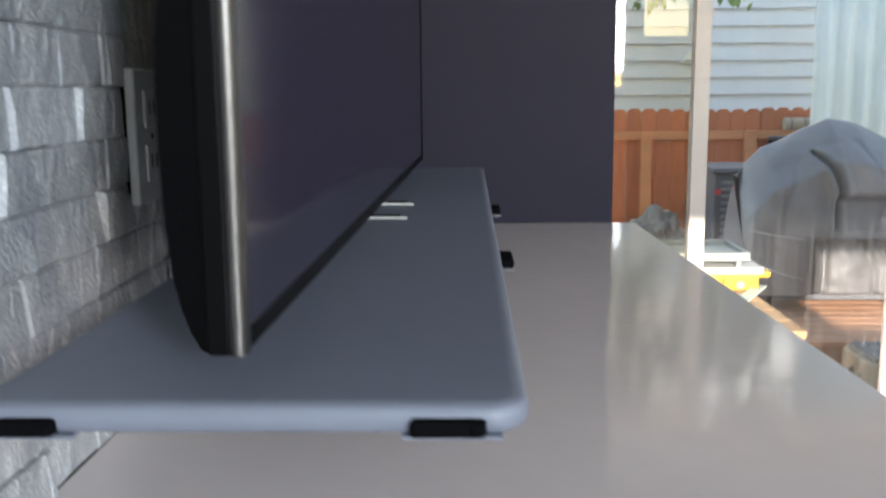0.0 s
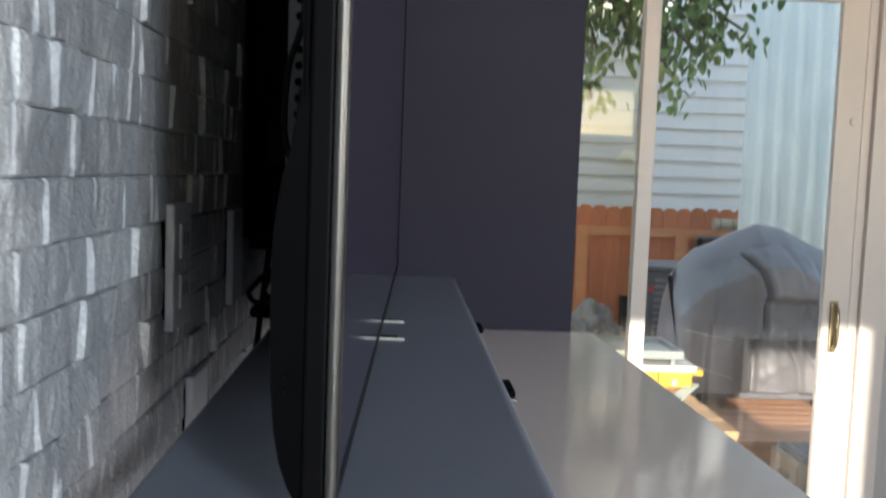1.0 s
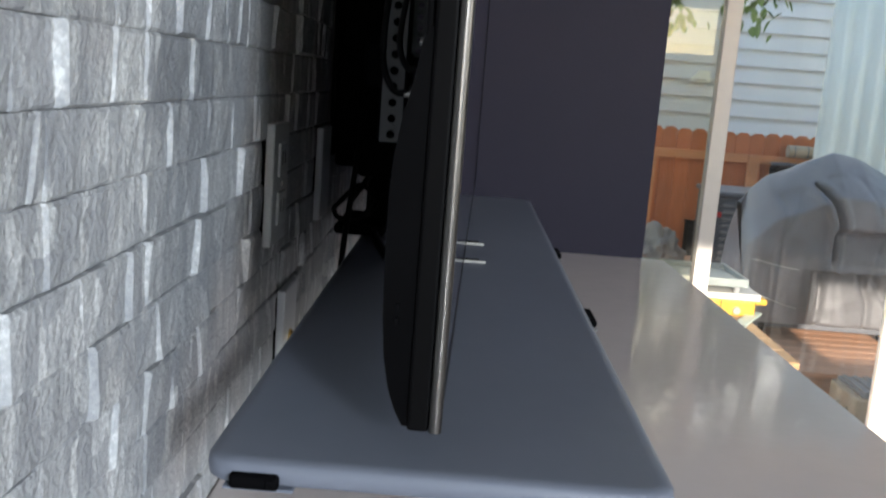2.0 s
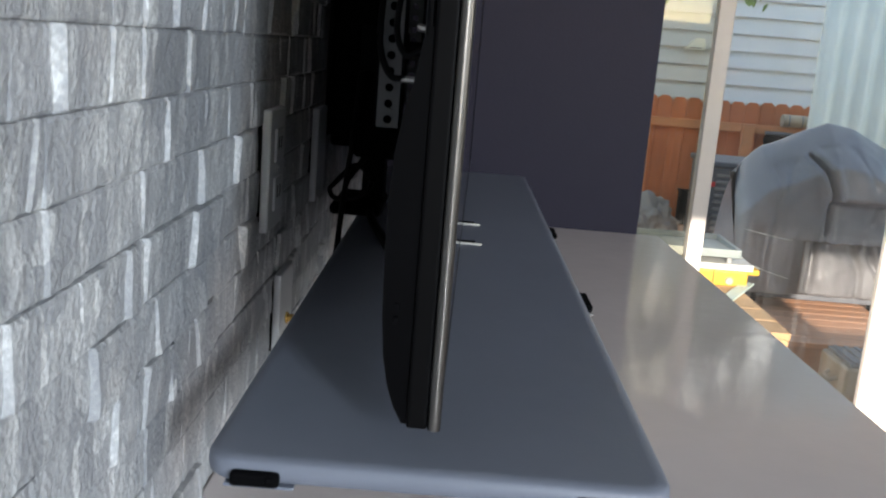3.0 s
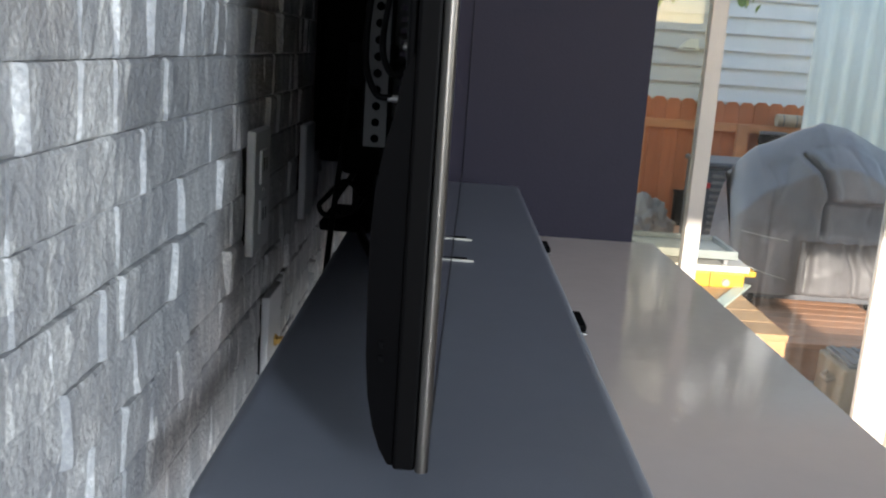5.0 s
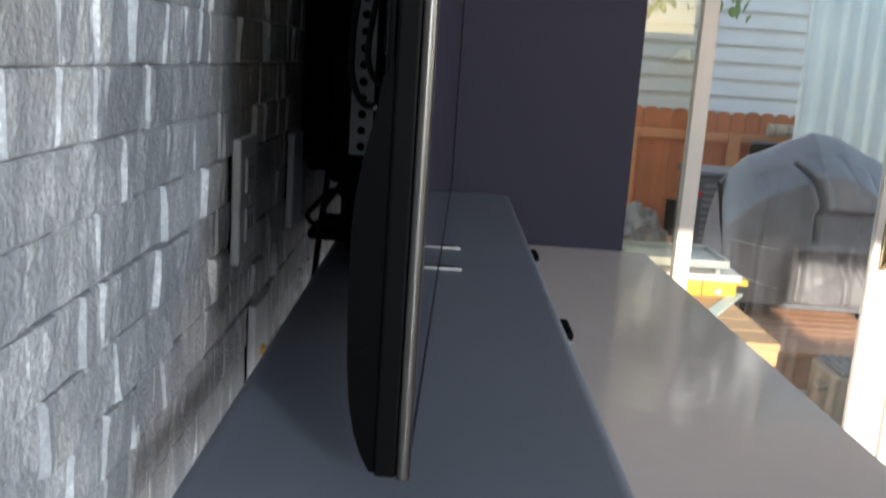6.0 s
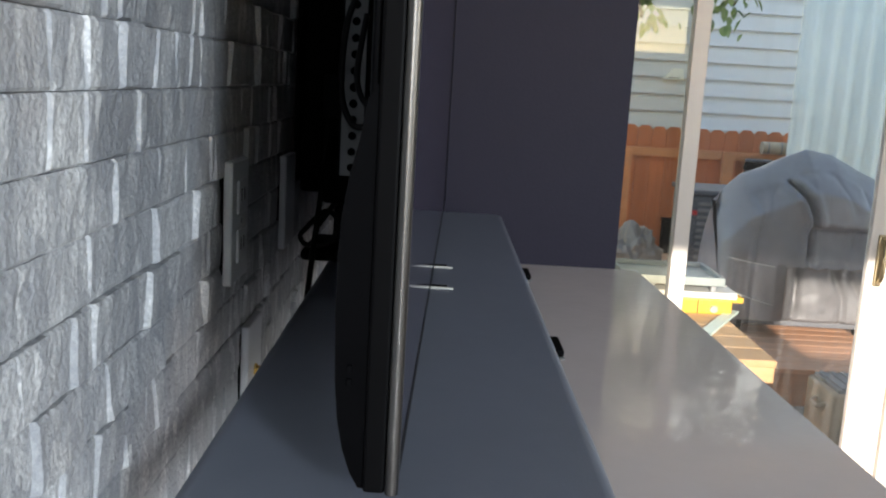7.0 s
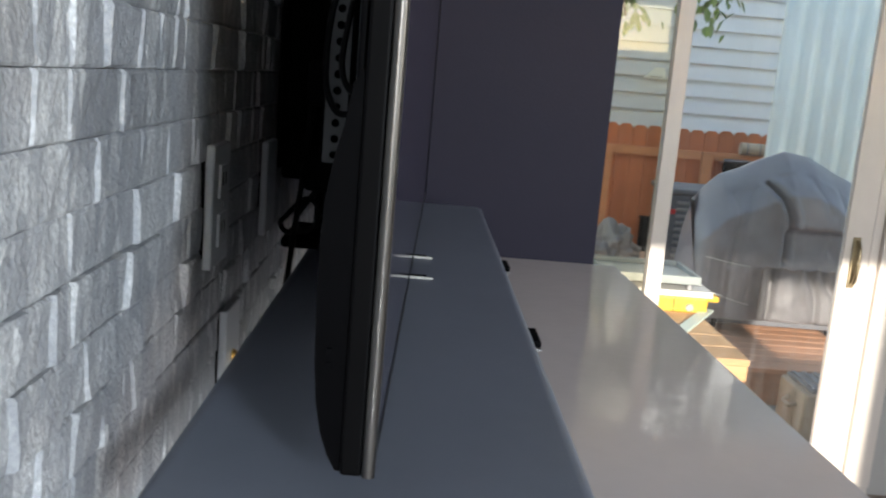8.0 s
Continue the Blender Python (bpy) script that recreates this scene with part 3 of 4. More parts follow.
make_cable([(0.150, 0.36, 0.365), (0.135, 0.37, 0.36), (0.125, 0.38, 0.385), (0.13, 0.40, 0.44)], 0.003, ((0.145, 0.36, 0.385), (0.156, 0.36, 0.383)))
make_cable([(0.075, 0.75, 0.228), (0.060, 0.75, 0.205), (0.045, 0.75, 0.180), (0.050, 0.75, 0.162), (0.068, 0.75, 0.170), (0.072, 0.75, 0.195), (0.055, 0.75, 0.205), (0.030, 0.75, 0.180), (0.022, 0.76, 0.168), (0.032, 0.76, 0.157), (0.062, 0.77, 0.160), (0.075, 0.80, 0.175)], 0.0038)
make_cable([(0.018, 0.60, 0.045), (0.040, 0.60, 0.05), (0.050, 0.62, 0.09), (0.046, 0.70, 0.145), (0.052, 0.74, 0.25), (0.06, 0.72, 0.33)], 0.004)
make_cable([(0.075, 0.80, SZ + 0.004), (0.085, 0.72, SZ + 0.004), (0.11, 0.60, SZ + 0.006), (0.13, 0.47, SZ + 0.02), (0.142, 0.42, 0.20), (0.148, 0.40, 0.24)], 0.006)

# ---- cover plates on the stone ----


def make_outlet(y, z, kind):
    words = {"outlet": "grey-white duplex power outlet plate on the stone wall", "switch": "grey-white blank cover plate on the stone wall", "coax": "white cable plate with a gold connector on the stone wall"}
    t = thing("cover_plate", 0.0, y, z, words[kind], "wall plate", "wall plates")
    w, h = 0.072, 0.117
    part("box", box(B(), -0.011, y + 0.004, z + 0.01, 0.008, y + w - 0.004, z + h - 0.01, 0.001), SLOT, t)
    plate = part("plate", box(B(), 0.007, y, z, 0.0155, y + w, z + h, 0.0022, 3), PLATE, t)
    if kind == "outlet":
        for dz in (0.019, 0.066):
            part("socket", box(B(), 0.0152, y + 0.020, z + dz, 0.0178, y + 0.052, z + dz + 0.032, 0.0012), PLATE, t)
            for dy in (0.028, 0.040):
                part("slot", box(B(), 0.0176, y + dy, z + dz + 0.012, 0.0181, y + dy + 0.003, z + dz + 0.024), SLOT, plate)
        part("screw", rod(B(), (0.015, y + w / 2, z + h / 2), (0.0168, y + w / 2, z + h / 2), 0.003, 10), CHROME, plate)
    if kind == "coax":
        part("connector", rod(B(), (0.015, y + 0.036, z + 0.060), (0.029, y + 0.036, z + 0.060), 0.0048, 6), GOLD, t, "gold threaded connector")
        part("collar", rod(B(), (0.015, y + 0.036, z + 0.060), (0.018, y + 0.036, z + 0.060), 0.007, 6), GOLD, t)


make_outlet(0.374, 0.183, "outlet")
make_outlet(0.673, 0.165, "switch")
make_outlet(0.462, 0.004, "coax")

# ---- sliding patio door ----


def make_patio_door():
    t = thing("door_1", 1.4, DOOR_Y, FLOOR_Z, "cream vinyl sliding glass patio door, closed", "sliding door", kind="structure")
    fr = []
    for lab, b in (("frame_head", (0.60, DOOR_Y - 0.012, 1.172, 2.34, DOOR_Y + 0.135, 1.245)), ("frame_sill", (0.60, DOOR_Y - 0.01, FLOOR_Z, 2.34, DOOR_Y + 0.135, FLOOR_Z + 0.035)),
                   ("frame_jamb", (2.225, DOOR_Y - 0.012, FLOOR_Z + 0.035, 2.345, DOOR_Y + 0.135, 1.172)), ("frame_jamb", (0.601, DOOR_Y - 0.0, FLOOR_Z + 0.035, 0.64, DOOR_Y + 0.135, 1.172))):
        part(lab, box(B(), *b, 0.004), VINYL, t)
    part("jamb_lip", box(B(), 2.185, DOOR_Y + 0.015, FLOOR_Z + 0.036, 2.224, DOOR_Y + 0.12, 1.17, 0.003), VINYL, t)

    def panel(name, x0, x1, y, glass, left, right):
        z0, z1, g0, g1 = FLOOR_Z + 0.036, 1.171, FLOOR_Z + 0.12, 1.122
        p = part(name, box(B(), x0, y, z0, left, y + 0.036, z1, 0.005, 3), VINYL, t)
        part("stile", box(B(), right, y, z0, x1, y + 0.036, z1, 0.005, 3), VINYL, p)
        part("top_rail", box(B(), left, y + 0.001, g1, right, y + 0.035, z1 - 0.001, 0.004, 3), VINYL, p)
        part("bottom_rail", box(B(), left, y + 0.001, z0, right, y + 0.035, g0, 0.004, 3), VINYL, p)
        pane = part("pane", box(B(), left - 0.004, y + 0.016, g0 - 0.004, right + 0.004, y + 0.020, g1 + 0.004), glass, p, "clear glass pane")
        pane.visible_shadow = False
        return p

    panel("fixed_panel", 0.641, 1.285, DOOR_Y + 0.066, SCREENED, 0.70, 1.228)
    slide = panel("sliding_panel", 1.222, 2.185, DOOR_Y + 0.016, GLASS, 1.290, 2.068)
    h = box(B(), 2.100, DOOR_Y + 0.004, -0.385, 2.134, DOOR_Y + 0.017, -0.158, 0.006, 3)
    handle = part("handle", h, BRASS, slide, "aged brass pull handle")
    part("grip", tube(B(), [(2.117, DOOR_Y + 0.006, -0.175), (2.117, DOOR_Y - 0.025, -0.20), (2.117, DOOR_Y - 0.034, -0.27), (2.117, DOOR_Y - 0.025, -0.345), (2.117, DOOR_Y + 0.006, -0.37)], 0.009), BRASS, slide, "aged brass grip", smooth=True)
    part("lock", rod(B(), (2.15, DOOR_Y + 0.017, 0.62), (2.15, DOOR_Y + 0.004, 0.62), 0.02, 14), VINYL, slide)


make_patio_door()

# ---- outside: ground, deck, fence, neighbour ----
solid("ground", -60, DOOR_Y + 0.14, GROUND_Z - 0.3, 60, 90, GROUND_Z, CONCRETE, "worn concrete yard outside the patio door", "ground")


def make_deck():
    t = thing("deck", 3, 6, GROUND_Z, "red-brown stained low timber deck", "deck", kind="structure")
    part("skirt", box(B(), 0.2, 4.91, GROUND_Z, 6.0, 8.9, DECK_Z - 0.03, 0.004), DECK, t)
    y = 4.89
    me = None
    while y < 8.85:
        if me is None:
            ob = part("plank", box(B(), 0.2, 0, -0.03, 6.0, 0.137, 0, 0.004), DECK, t)
            me = ob.data
        else:
            ob = new("plank", me)
            ob.parent, ob.matrix_parent_inverse = t, t.matrix_basis.inverted()
        ob.location = (0, y, DECK_Z)
        y += 0.142
    return t


make_deck()


def make_fence():
    t = thing("fence", 3, 9, GROUND_Z, "orange-brown cedar board fence with dog-eared tops", "fence")
    rng = random.Random(4)
    top, w = 0.06, 0.142
    me = None
    for i in range(42):
        x = 1.0 + i * 0.146
        if me is None:
            ob = part("board", prism(B(), [(0, GROUND_Z), (w, GROUND_Z), (w, top - 0.035), (w - 0.035, top), (0.035, top), (0, top - 0.035)], 0, 0.016), CEDAR, t)
            me = ob.data
        else:
            ob = new("board", me)
            ob.parent, ob.matrix_parent_inverse = t, t.matrix_basis.inverted()
        ob.location = (x, 9.0, rng.uniform(-0.008, 0.008))
    for z in (-0.24, -1.25):
        part("rail", box(B(), 1.0, 8.955, z, 7.1, 8.998, z + 0.085, 0.004), CEDAR_LIT, t)
    for x in (2.0, 3.02, 4.4, 6.0):
        part("post", box(B(), x, 8.90, GROUND_Z, x + 0.11, 8.954, -0.155, 0.004), CEDAR_LIT, t)


make_fence()


def make_neighbour():
    t = thing("neighbour_house", 3, 11, GROUND_Z, "neighbouring house wall with pale blue-grey lap siding", "house")
    part("wall", box(B(), -3, 11.05, GROUND_Z, 9, 11.3, 5.2), SIDING, t)
    # White solid in place of a reflection in the door glass, with a grey bar.
    glint = part("window_glint", prism(B(), [(2.81, 0.555), (3.06, 0.555), (3.04, 0.69), (2.93, 0.69)], 10.955, 11.04), PANEL_WHITE, t, "white patch standing in for a window's reflection in the door glass")
    part("louvre", box(B(), 2.87, 10.950, 0.57, 3.01, 10.9545, 0.582), GRATE, glint)
    me = None
    for i in range(33):
        if me is None:
            ob = part("lap_board", prism(B(), [(-3, 0), (9, 0), (9, 0.205), (-3, 0.205)], -0.05, 0.0), SIDING, t)
            bm = B()
            bm.from_mesh(ob.data)
            for v in bm.verts:
                if v.co.z > 0.1 and v.co.y < -0.02:
                    v.co.y = -0.006
            bm.to_mesh(ob.data)
            bm.free()
            me = ob.data
        else:
            ob = new("lap_board", me)
            ob.parent, ob.matrix_parent_inverse = t, t.matrix_basis.inverted()
        ob.location = (0, 11.05, GROUND_Z + i * 0.2)


make_neighbour()


def make_white_panel():
    bm = B()
    prof = []
    n = 180
    for i in range(n + 1):
        x = 3.42 + 3.0 * i / n
        prof.append((x, 8.3 + 0.025 * math.sin(2 * math.pi * (x - 3.42) / 0.17)))
    rows = []
    for dy in (0, 0.004):
        rows.append(([bm.verts.new((x, y + dy, GROUND_Z)) for x, y in prof], [bm.verts.new((x, y + dy, 3.4)) for x, y in prof]))
    for lo, hi in rows:
        for i in range(n):
            bm.faces.new((lo[i], lo[i + 1], hi[i + 1], hi[i]))
    (a0, a1), (b0, b1) = rows
    bm.faces.new((a0[0], a1[0], b1[0], b0[0]))
    bm.faces.new((a0[n], b0[n], b1[n], a1[n]))
    for i in range(n):
        bm.faces.new((a1[i], a1[i + 1], b1[i + 1], b1[i]))
    tagged(part("privacy_panel", bm, PANEL_WHITE, smooth=True), "tall white corrugated privacy panel beside the deck", "panel")


make_white_panel()


def make_grill():
    t = thing("covered_grill", 2.75, 6.0, DECK_Z, "barbecue grill under a creased grey weather cover", "grill")
    # cover: a ridge line falling to both ends, hung over front and back
    ridge = ((2.12, -0.32), (2.16, -0.26), (2.29, -0.13), (2.46, -0.055), (2.72, 0.062), (2.90, 0.035), (3.05, -0.04), (3.22, -0.12), (3.30, -0.26), (3.34, -0.40))

    def top_at(x):
        for (xa, za), (xb, zb) in zip(ridge, ridge[1:]):
            if x <= xb:
                return za + (zb - za) * (x - xa) / (xb - xa)
        return ridge[-1][1]

    lines = [[Vector(p) for p in run] for run in (((2.57, -0.16), (2.60, -0.19), (2.67, -0.26), (2.72, -0.38), (2.74, -0.66)), ((2.60, -0.10), (2.46, -0.22), (2.38, -0.45)),
             ((2.30, -0.14), (2.36, -0.32), (2.34, -0.70)), ((2.72, 0.02), (2.86, -0.10), (2.98, -0.34)), ((3.04, -0.08), (3.08, -0.30), (3.05, -0.60)), ((2.44, -0.06), (2.58, -0.12), (2.74, -0.08)))]

    def crease_depth(x, z):
        total = 0.0
        for n_, run in enumerate(lines):
            best = 9.0
            for p, q in zip(run, run[1:]):
                d = q - p
                t_ = max(0, min(1, (Vector((x, z)) - p).dot(d) / d.length_squared))
                best = min(best, (Vector((x, z)) - p - d * t_).length)
            deep = 0.11 if n_ == 0 else 0.014
            total += deep * math.exp(-(best / 0.011) ** 2) - 0.28 * deep * math.exp(-((best - 0.05) / 0.024) ** 2)
        return total

    bm = B()
    cols, rows = 110, 80
    grid = []
    for i in range(cols + 1):
        x = 2.12 + 1.22 * i / cols
        zt = top_at(x)
        end = min(i, cols - i) / cols
        round_ = 0.07 * max(0, 1 - end / 0.06) ** 2
        line_ = []
        for k in range(rows + 1):
            f = k / rows
            if f < 0.5:
                g = f / 0.5
                z = -1.08 + (zt - 0.27 + 1.08) * g
                y = 5.66 + round_ + 0.02 * g
            elif f < 0.75:
                g = (f - 0.5) / 0.25
                z = zt - 0.27 + 0.27 * (0.7 * g + 0.3 * math.sin(g * math.pi / 2))
                y = 5.68 + round_ + 0.34 * (0.85 * g + 0.15 * g * g)
            else:
                g = (f - 0.75) / 0.25
                z = zt - (zt + 1.08) * g ** 1.5
                y = 6.02 + 0.34 * math.sin(g * math.pi / 2) - round_
            hang = max(0.0, 1 - f / 0.5)
            fold = 0.008 * math.sin(x * 17 + 1.3 * math.sin(z * 5)) * (0.25 + hang) + 0.03 * noise.noise((x * 2.1, z * 2.1, 2.0)) + 0.007 * noise.noise((x * 9, z * 7, 5.0))
            slant = 0.004 * math.sin((x + 0.9 * z) * 21) * (1 if f > 0.28 else 0.3)
            if f < 0.62:
                y += fold + slant + crease_depth(x, z)
                # pushed in under the lid so that a dark band of shade forms
                side = min(1, max(0, (x - 2.66) / 0.10)) * min(1, max(0, (3.32 - x) / 0.05))
                y += 0.16 * side * min(1, max(0, (-0.43 - z) / 0.04)) * min(1, max(0, (z + 0.80) / 0.10))
            line_.append(bm.verts.new((x, y, z + 0.012 * noise.noise((x * 6, f * 9, 1.0)))))
        grid.append(line_)
    for p, q in zip(grid, grid[1:]):
        for k in range(rows):
            bm.faces.new((p[k], q[k], q[k + 1], p[k + 1]))
    bm.faces.new(grid[0])
    bm.faces.new(grid[-1][::-1])
    part("cover", bm, COVER, t, "creased grey fabric cover", smooth=True)
    part("cart", box(B(), 2.22, 5.75, DECK_Z + 0.05, 3.22, 6.30, -1.06, 0.01), METAL_DARK, t)
    for x in (2.30, 3.14):
        part("wheel", rod(B(), (x - 0.02, 5.80, DECK_Z + 0.06), (x + 0.02, 5.80, DECK_Z + 0.06), 0.06, 20), RUBBER, t)
        part("leg", box(B(), x - 0.02, 6.2, DECK_Z, x + 0.02, 6.24, DECK_Z + 0.06), METAL_DARK, t)
    # added sheet with hanging folds, cut to the outline of the cover's sun patch
    bm = B()
    n, m = 44, 16
    folds = (((2.84, -0.70), (2.93, -0.90)), ((2.95, -0.72), (3.09, -0.96)), ((3.13, -0.70), (3.08, -0.98)), ((2.62, -0.72), (2.60, -1.05)))
    net = []
    for i in range(n + 1):
        x = 2.53 + 0.72 * i / n
        line_ = []
        for k in range(m + 1):
            z = -1.06 + (0.36 + 0.008 * math.sin(i * 0.9)) * k / m
            y = 5.585 + 0.008 * math.sin(i * 0.31) + 0.002 * math.sin(i * 1.1 + k * 0.3) + 0.008 * noise.noise((x * 8, k * 0.25, 3.0)) + 0.022 * k / m
            for (xa, za), (xb, zb) in folds:
                g = min(1, max(0, (z - za) / (zb - za)))
                y += 0.065 * math.exp(-((x - xa - (xb - xa) * g) / 0.017) ** 2) * (1 - 0.6 * g)
            line_.append(bm.verts.new((x, y, z)))
        net.append(line_)
    for p, q in zip(net, net[1:]):
        for k in range(m):
            bm.faces.new((p[k], q[k], q[k + 1], p[k + 1]))
    ext = bmesh.ops.solidify(bm, geom=list(bm.faces), thickness=0.004)
    part("sun_patch_sheet", bm, COVER, t, "creased sheet added where the sun patch falls on the cover", smooth=True)


make_grill()


def make_unit():
    t = thing("condenser_unit", 2.5, 7.2, DECK_Z, "dark grey outdoor air conditioning unit with louvred sides", "air conditioner")
    part("casing", box(B(), 2.22, 6.96, DECK_Z, 2.86, 7.56, -0.40, 0.02, 3), METAL_DARK, t)
    part("top", box(B(), 2.20, 6.94, -0.40, 2.88, 7.58, -0.355, 0.015, 3), METAL_DARK, t)
    for i in range(13):
        z = DECK_Z + 0.06 + i * 0.054
        part("louvre", box(B(), 2.28, 6.945, z, 2.82, 6.962, z + 0.024, 0.004), GRATE, t)
    part("badge", box(B(), 2.235, 6.95, -0.56, 2.275, 6.9595, -0.52, 0.002), mat("red_badge", (0.55, 0.03, 0.03), 0.5), t, "small red badge")


make_unit()


def make_bench():
    t = thing("pine_bench", 1.4, 4.6, GROUND_Z, "low bench of fresh pine boards beside the deck", "bench")
    for i in range(6):
        y = 3.93 + i * 0.225
        part("board", box(B(), 0.85, y, -0.905, 1.90, y + 0.218, -0.87, 0.004), DECK_NEW, t)
    part("apron", box(B(), 0.88, 3.935, -0.985, 1.895, 3.965, -0.906, 0.004), DECK_NEW, t)
    part("apron", box(B(), 1.86, 3.966, -0.985, 1.892, 5.25, -0.906, 0.004), DECK_NEW, t)
    for x in (0.9, 1.76):
        for y in (3.97, 5.18):
            part("leg", box(B(), x, y, GROUND_Z, x + 0.07, y + 0.07, -0.906, 0.004), DECK_NEW, t)


make_bench()


def make_saw():
    t = thing("tile_saw", 1.68, 5.0, -0.87, "yellow wet tile saw with a grey tray on the pine bench", "tile saw")
    bm = box(B(), 1.42, 4.84, -0.87, 1.95, 5.18, -0.775, 0.012, 3)
    box(bm, 1.90, 4.86, -0.80, 2.02, 5.15, -0.765, 0.008)
    part("tub", bm, YELLOW, t, "bright yellow plastic tub")
    part("knob", rod(B(), (1.84, 4.842, -0.835), (1.84, 4.825, -0.835), 0.022, 16), GALV, t)
    part("lid", box(B(), 1.40, 4.83, -0.774, 1.97, 5.16, -0.735, 0.006), WHITE_PLASTIC, t, "off-white lid")
    bm = box(B(), 1.30, 4.80, -0.692, 1.88, 5.30, -0.675, 0.003)
    for x0, y0, x1, y1 in ((1.30, 4.80, 1.88, 4.82), (1.30, 5.28, 1.88, 5.30), (1.30, 4.82, 1.32, 5.28), (1.86, 4.82, 1.88, 5.28)):
        box(bm, x0, y0, -0.676, x1, y1, -0.645, 0.003)
    part("tray", bm, GALV, t, "grey metal sliding tray")
    for x in (1.46, 1.82):
        part("bracket", box(B(), x, 4.86, -0.736, x + 0.03, 4.89, -0.690, 0.003), STEEL, t)
        part("bracket", box(B(), x, 5.08, -0.736, x + 0.03, 5.11, -0.690, 0.003), STEEL, t)

    part("seam", box(B(), 1.745, 4.838, -0.868, 1.750, 4.8405, -0.778), SLOT, t)
    part("rail", box(B(), 1.40, 4.825, -0.700, 1.90, 4.840, -0.688, 0.003), STEEL, t, "steel guide rail")


make_saw()
strip = tagged(part("tile_strip", box(B(), -0.035, -0.50, 0, 0.035, 0.50, 0.012, 0.002), GREEN_TILE), "pale green strip lying on the pine bench", "strip")
strip.matrix_basis = Matrix.Translation((1.74, 4.50, -0.869)) @ Matrix.Rotation(radians(-29.5), 4, "Z")


def make_box():
    t = thing("storage_box", 2.4, 4.45, GROUND_Z, "tan box with a grey grate lying on top, beside the deck", "box")
    bm = box(B(), 2.36, 4.28, GROUND_Z, 2.90, 4.66, -1.14, 0.02, 3)
    for v in bm.verts:
        v.co += Vector((0.012, 0.01, 0.008)) * noise.noise(v.co * 6)
    part("body", bm, CARD, t)
    g = part("grate", box(B(), 2.39, 4.30, -1.137, 2.88, 4.64, -1.117, 0.004), GRATE, t, "grey slotted grate")
    for i in range(8):
        part("bar", box(B(), 2.41 + i * 0.06, 4.31, -1.117, 2.435 + i * 0.06, 4.63, -1.108, 0.002), GRATE, g)
    part("handle", tube(B(), [(2.36, 4.38, -1.22), (2.325, 4.40, -1.24), (2.325, 4.48, -1.24), (2.36, 4.50, -1.22)], 0.012), CARD, t)


make_box()


def make_bag():
    t = thing("dust_sheet", 1.92, 7.6, DECK_Z, "crumpled grey plastic sheet heaped on the deck", "sheet")
    bm = B()
    bmesh.ops.create_icosphere(bm, subdivisions=4, radius=1.0)
    for v in bm.verts:
        d = 1 + 0.35 * noise.noise(v.co * 2.3) + 0.15 * noise.noise(v.co * 7)
        v.co = Vector((1.92 + v.co.x * 0.24 * d, 7.6 + v.co.y * 0.24 * d, max(DECK_Z, DECK_Z + 0.12 + v.co.z * 0.30 * d)))
    part("heap", bm, COVER, t)


make_bag()


# Unidentified dark round shape; its bowl, rim and hook are made up.
def make_round_shape(x, y, z, r, label):
    t = thing("fence_round_shape", x, y, z, label, "basket")
    bm = B()
    bmesh.ops.create_uvsphere(bm, u_segments=20, v_segments=12, radius=r)
    for v in bm.verts:
        v.co = Vector((x + v.co.x, y + v.co.y * 0.6, z + min(v.co.z, r * 0.55) * 0.9))
    part("bowl", bm, RUBBER, t, smooth=True)
    part("rim", tube(B(), [(x + r * math.cos(a) * 0.88, y + 0.6 * r * math.sin(a) * 0.88, z + r * 0.49) for a in [i * math.pi / 8 for i in range(17)]], 0.012), METAL_DARK, t)
    part("hook", box(B(), x - 0.01, y + 0.5 * r, z + r * 0.3, x + 0.01, 8.956, z + r * 0.5), METAL_DARK, t)


def make_planter():
    t = thing("planter_box", 2.55, 8.80, DECK_Z, "small black planter box on the deck by the fence", "planter")
    part("body", box(B(), 2.45, 8.72, DECK_Z, 2.60, 8.86, -0.86, 0.015, 3), RUBBER, t)
    part("lip", box(B(), 2.44, 8.71, -0.86, 2.61, 8.87, -0.84, 0.006), RUBBER, t)


make_planter()
make_round_shape(3.36, 8.84, -0.29, 0.15, "unidentified dark round shape on the cedar fence")


def make_rolled_mat():
    t = thing("rolled_mat", 3.52, 8.935, -0.155, "pale tan rolled mat lying on the fence rail", "mat")
    part("roll", rod(B(), (3.40, 8.935, -0.092), (3.64, 8.935, -0.092), 0.062, 18), CARD, t)
    for x in (3.45, 3.58):
        part("strap", rod(B(), (x, 8.935, -0.092), (x + 0.015, 8.935, -0.092), 0.0628, 18), GRATE, t, "grey strap")


make_rolled_mat()


# White tubes in place of two bright lines reflected in the door glass.
def make_glass_line(a, b):
    t = thing("cord", *a, "thin white cord stretched from saw to grill cover", "cord", "cords by the grill")
    m = (Vector(a) + Vector(b)) / 2 - Vector((0, 0, 0.004))
    part("line", tube(B(), [a, tuple(m), b], 0.0028, 6), WHITE_PLASTIC, t, smooth=True)


make_glass_line((1.965, 5.06, -0.56), (2.50, 5.70, -0.72))
make_glass_line((2.02, 5.06, -0.775), (2.50, 5.68, -0.98))


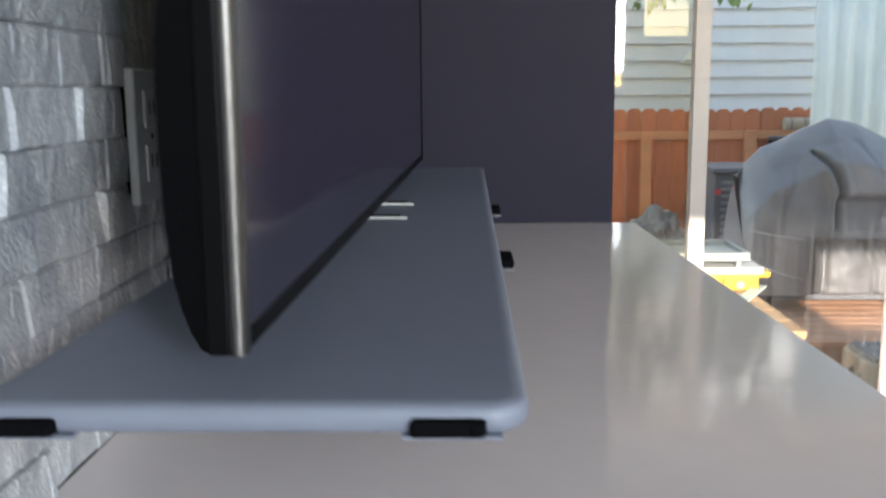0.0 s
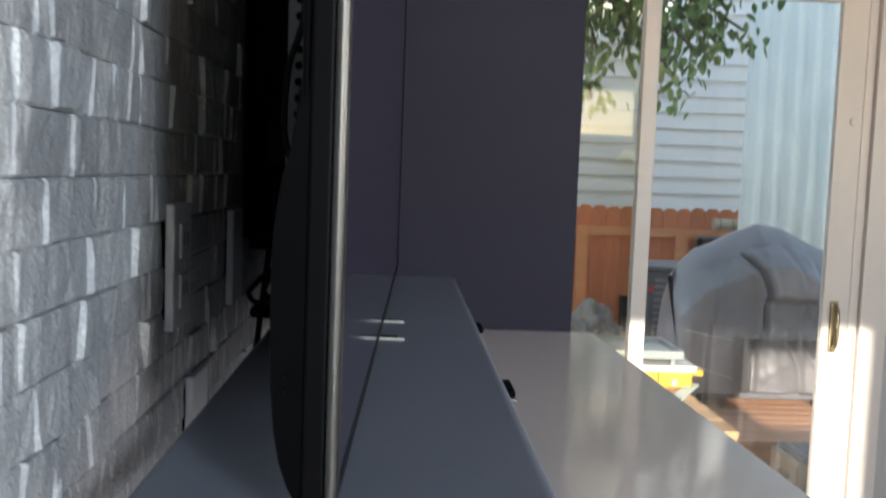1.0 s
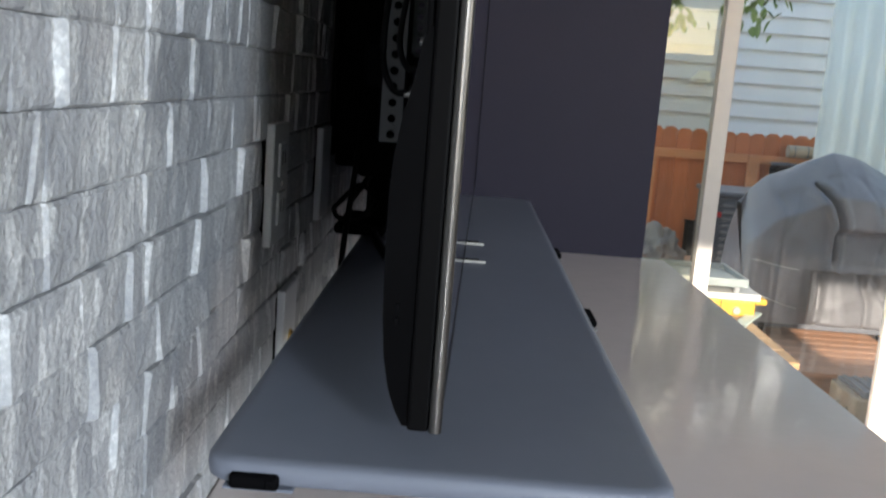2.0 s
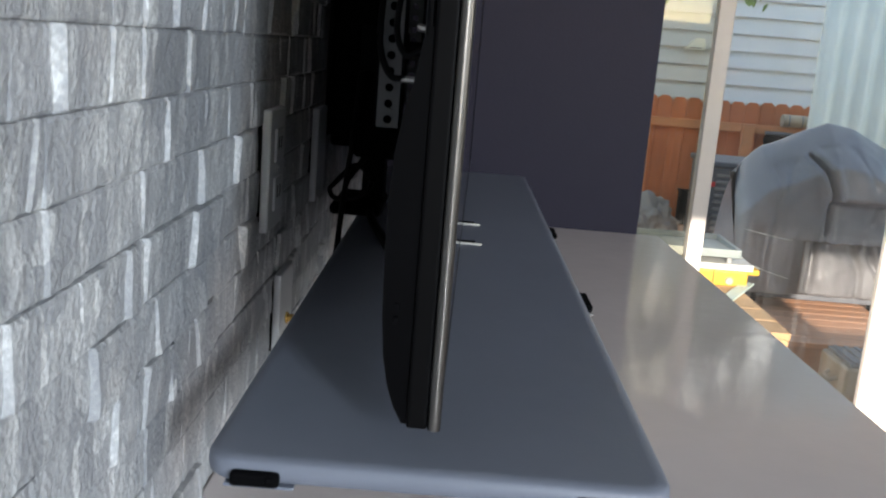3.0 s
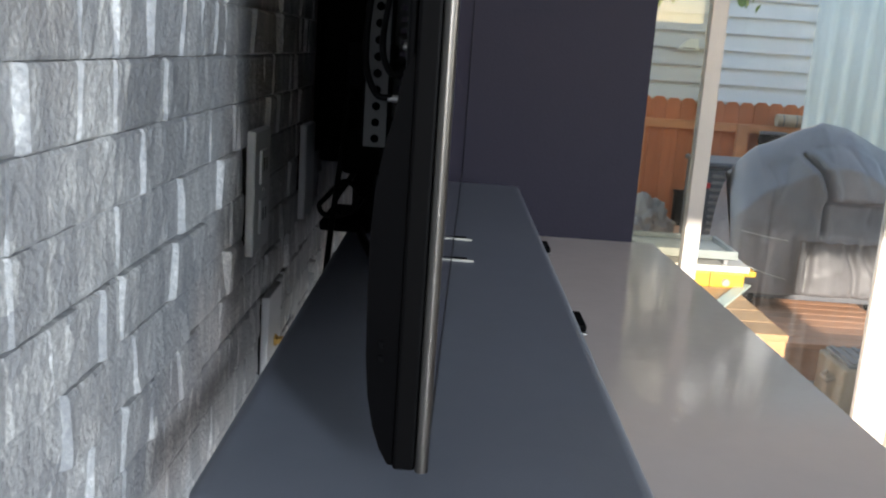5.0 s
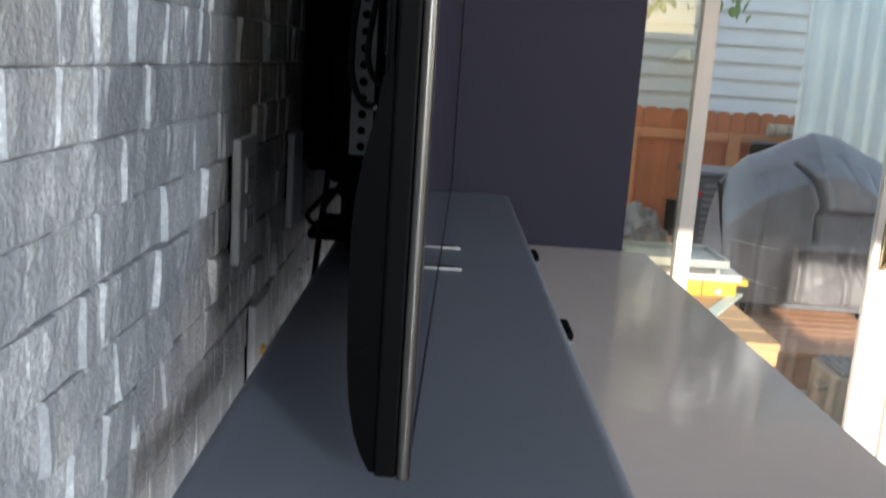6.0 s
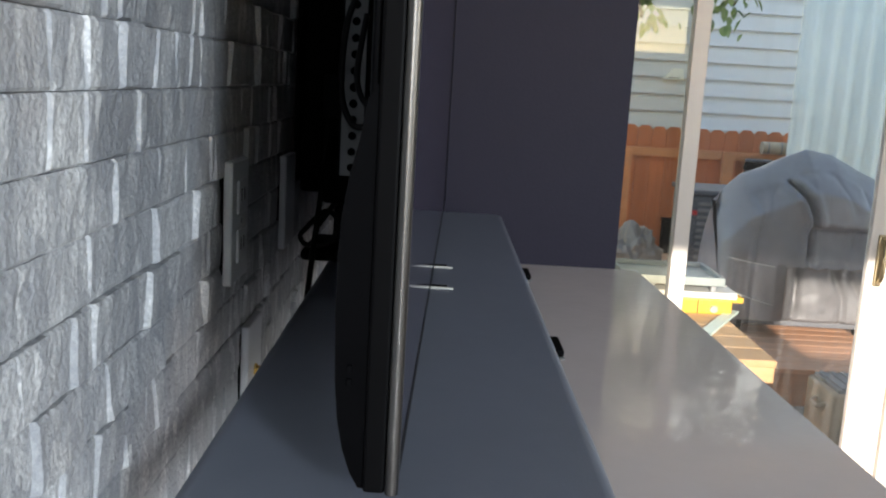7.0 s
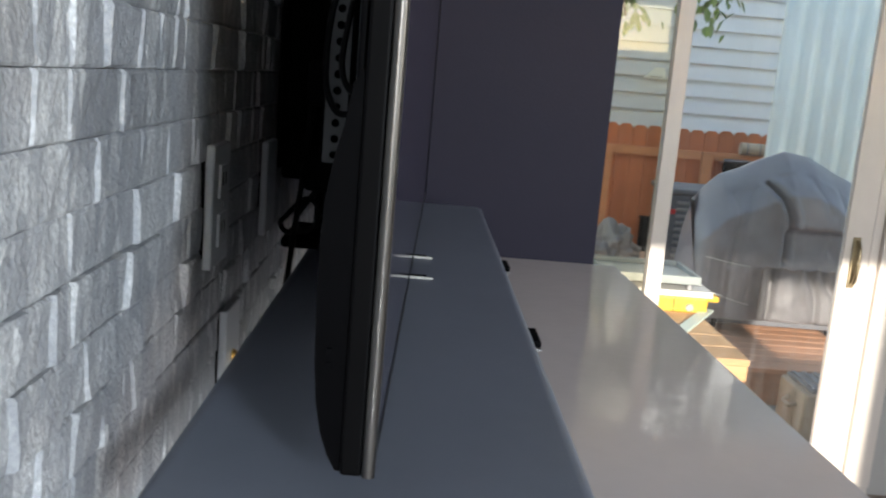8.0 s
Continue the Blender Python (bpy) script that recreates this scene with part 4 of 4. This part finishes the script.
def make_tree():
    t = thing("tree", 0.95, 7.0, GROUND_Z, "leafy tree with a drooping branch over the deck", "tree")
    rng = random.Random(21)
    bm = rod(B(), (0.95, 7.0, GROUND_Z), (0.9, 7.0, 1.2), 0.13, 14, 0.10)
    rod(bm, (0.9, 7.0, 1.15), (0.8, 6.9, 3.4), 0.10, 12, 0.05)
    part("trunk", bm, BARK, t)
    tips = [(1.25, 5.75, 0.95), (1.45, 5.6, 1.15), (1.62, 5.55, 1.30), (1.85, 5.5, 1.25), (2.05, 5.45, 1.15), (2.22, 5.5, 1.25), (2.38, 5.5, 1.30), (1.95, 5.45, 0.95), (1.42, 5.6, 0.85), (1.75, 5.6, 1.5), (2.1, 5.6, 1.5), (2.3, 5.7, 1.55), (1.40, 5.7, 1.45), (1.1, 6.0, 1.5),
            # higher tips, out of view, added to break up the mantel's reflection
            (1.0, 5.8, 1.9), (1.35, 5.7, 1.85), (1.6, 5.6, 1.95), (2.35, 5.6, 1.85), (2.6, 5.7, 1.7), (1.2, 5.9, 2.3), (1.8, 5.8, 2.4), (2.2, 5.9, 2.3), (2.7, 5.9, 2.2), (3.0, 5.9, 1.9), (0.6, 6.4, 2.4), (1.5, 6.2, 2.8)]
    leaves = B()
    for k, tip in enumerate(tips):
        tip = Vector(tip)
        mid = Vector((1.2, 6.3, 1.75)).lerp(tip, 0.5) + Vector((0, 0, 0.18))
        limb = tube(B(), [(0.88, 6.95, 1.6), tuple(Vector((1.05, 6.6, 1.85))), tuple(mid), tuple(tip)], 0.011, 6)
        part("limb", limb, BARK, t)
        for i in range(80):
            f = rng.random() ** 0.7
            c = mid.lerp(tip, 0.2 + 0.85 * f) + Vector((rng.gauss(0, 0.075), rng.gauss(0, 0.09), rng.gauss(-0.03, 0.075)))
            ln_, wd = rng.uniform(0.06, 0.105), rng.uniform(0.018, 0.030)
            q = Euler((rng.uniform(-0.5, 0.5), rng.uniform(0.5, 1.5), rng.uniform(0, 6.28))).to_quaternion()
            pts = [(0, 0, 0), (ln_ * 0.35, wd, 0.004), (ln_ * 0.72, wd * 0.75, -0.002), (ln_, 0, -0.012), (ln_ * 0.72, -wd * 0.75, -0.002), (ln_ * 0.35, -wd, 0.004), (ln_ * 0.4, 0, -0.005)]
            vs = [leaves.verts.new(c + q @ Vector(p)) for p in pts]
            for a, b in ((0, 1), (1, 2), (2, 3), (3, 4), (4, 5), (5, 0)):
                leaves.faces.new((vs[a], vs[b], vs[6]))
    part("crown", leaves, LEAF, t, "hanging green leaves")


make_tree()

# ---- stones of the fireplace wall ----
lay_stones()
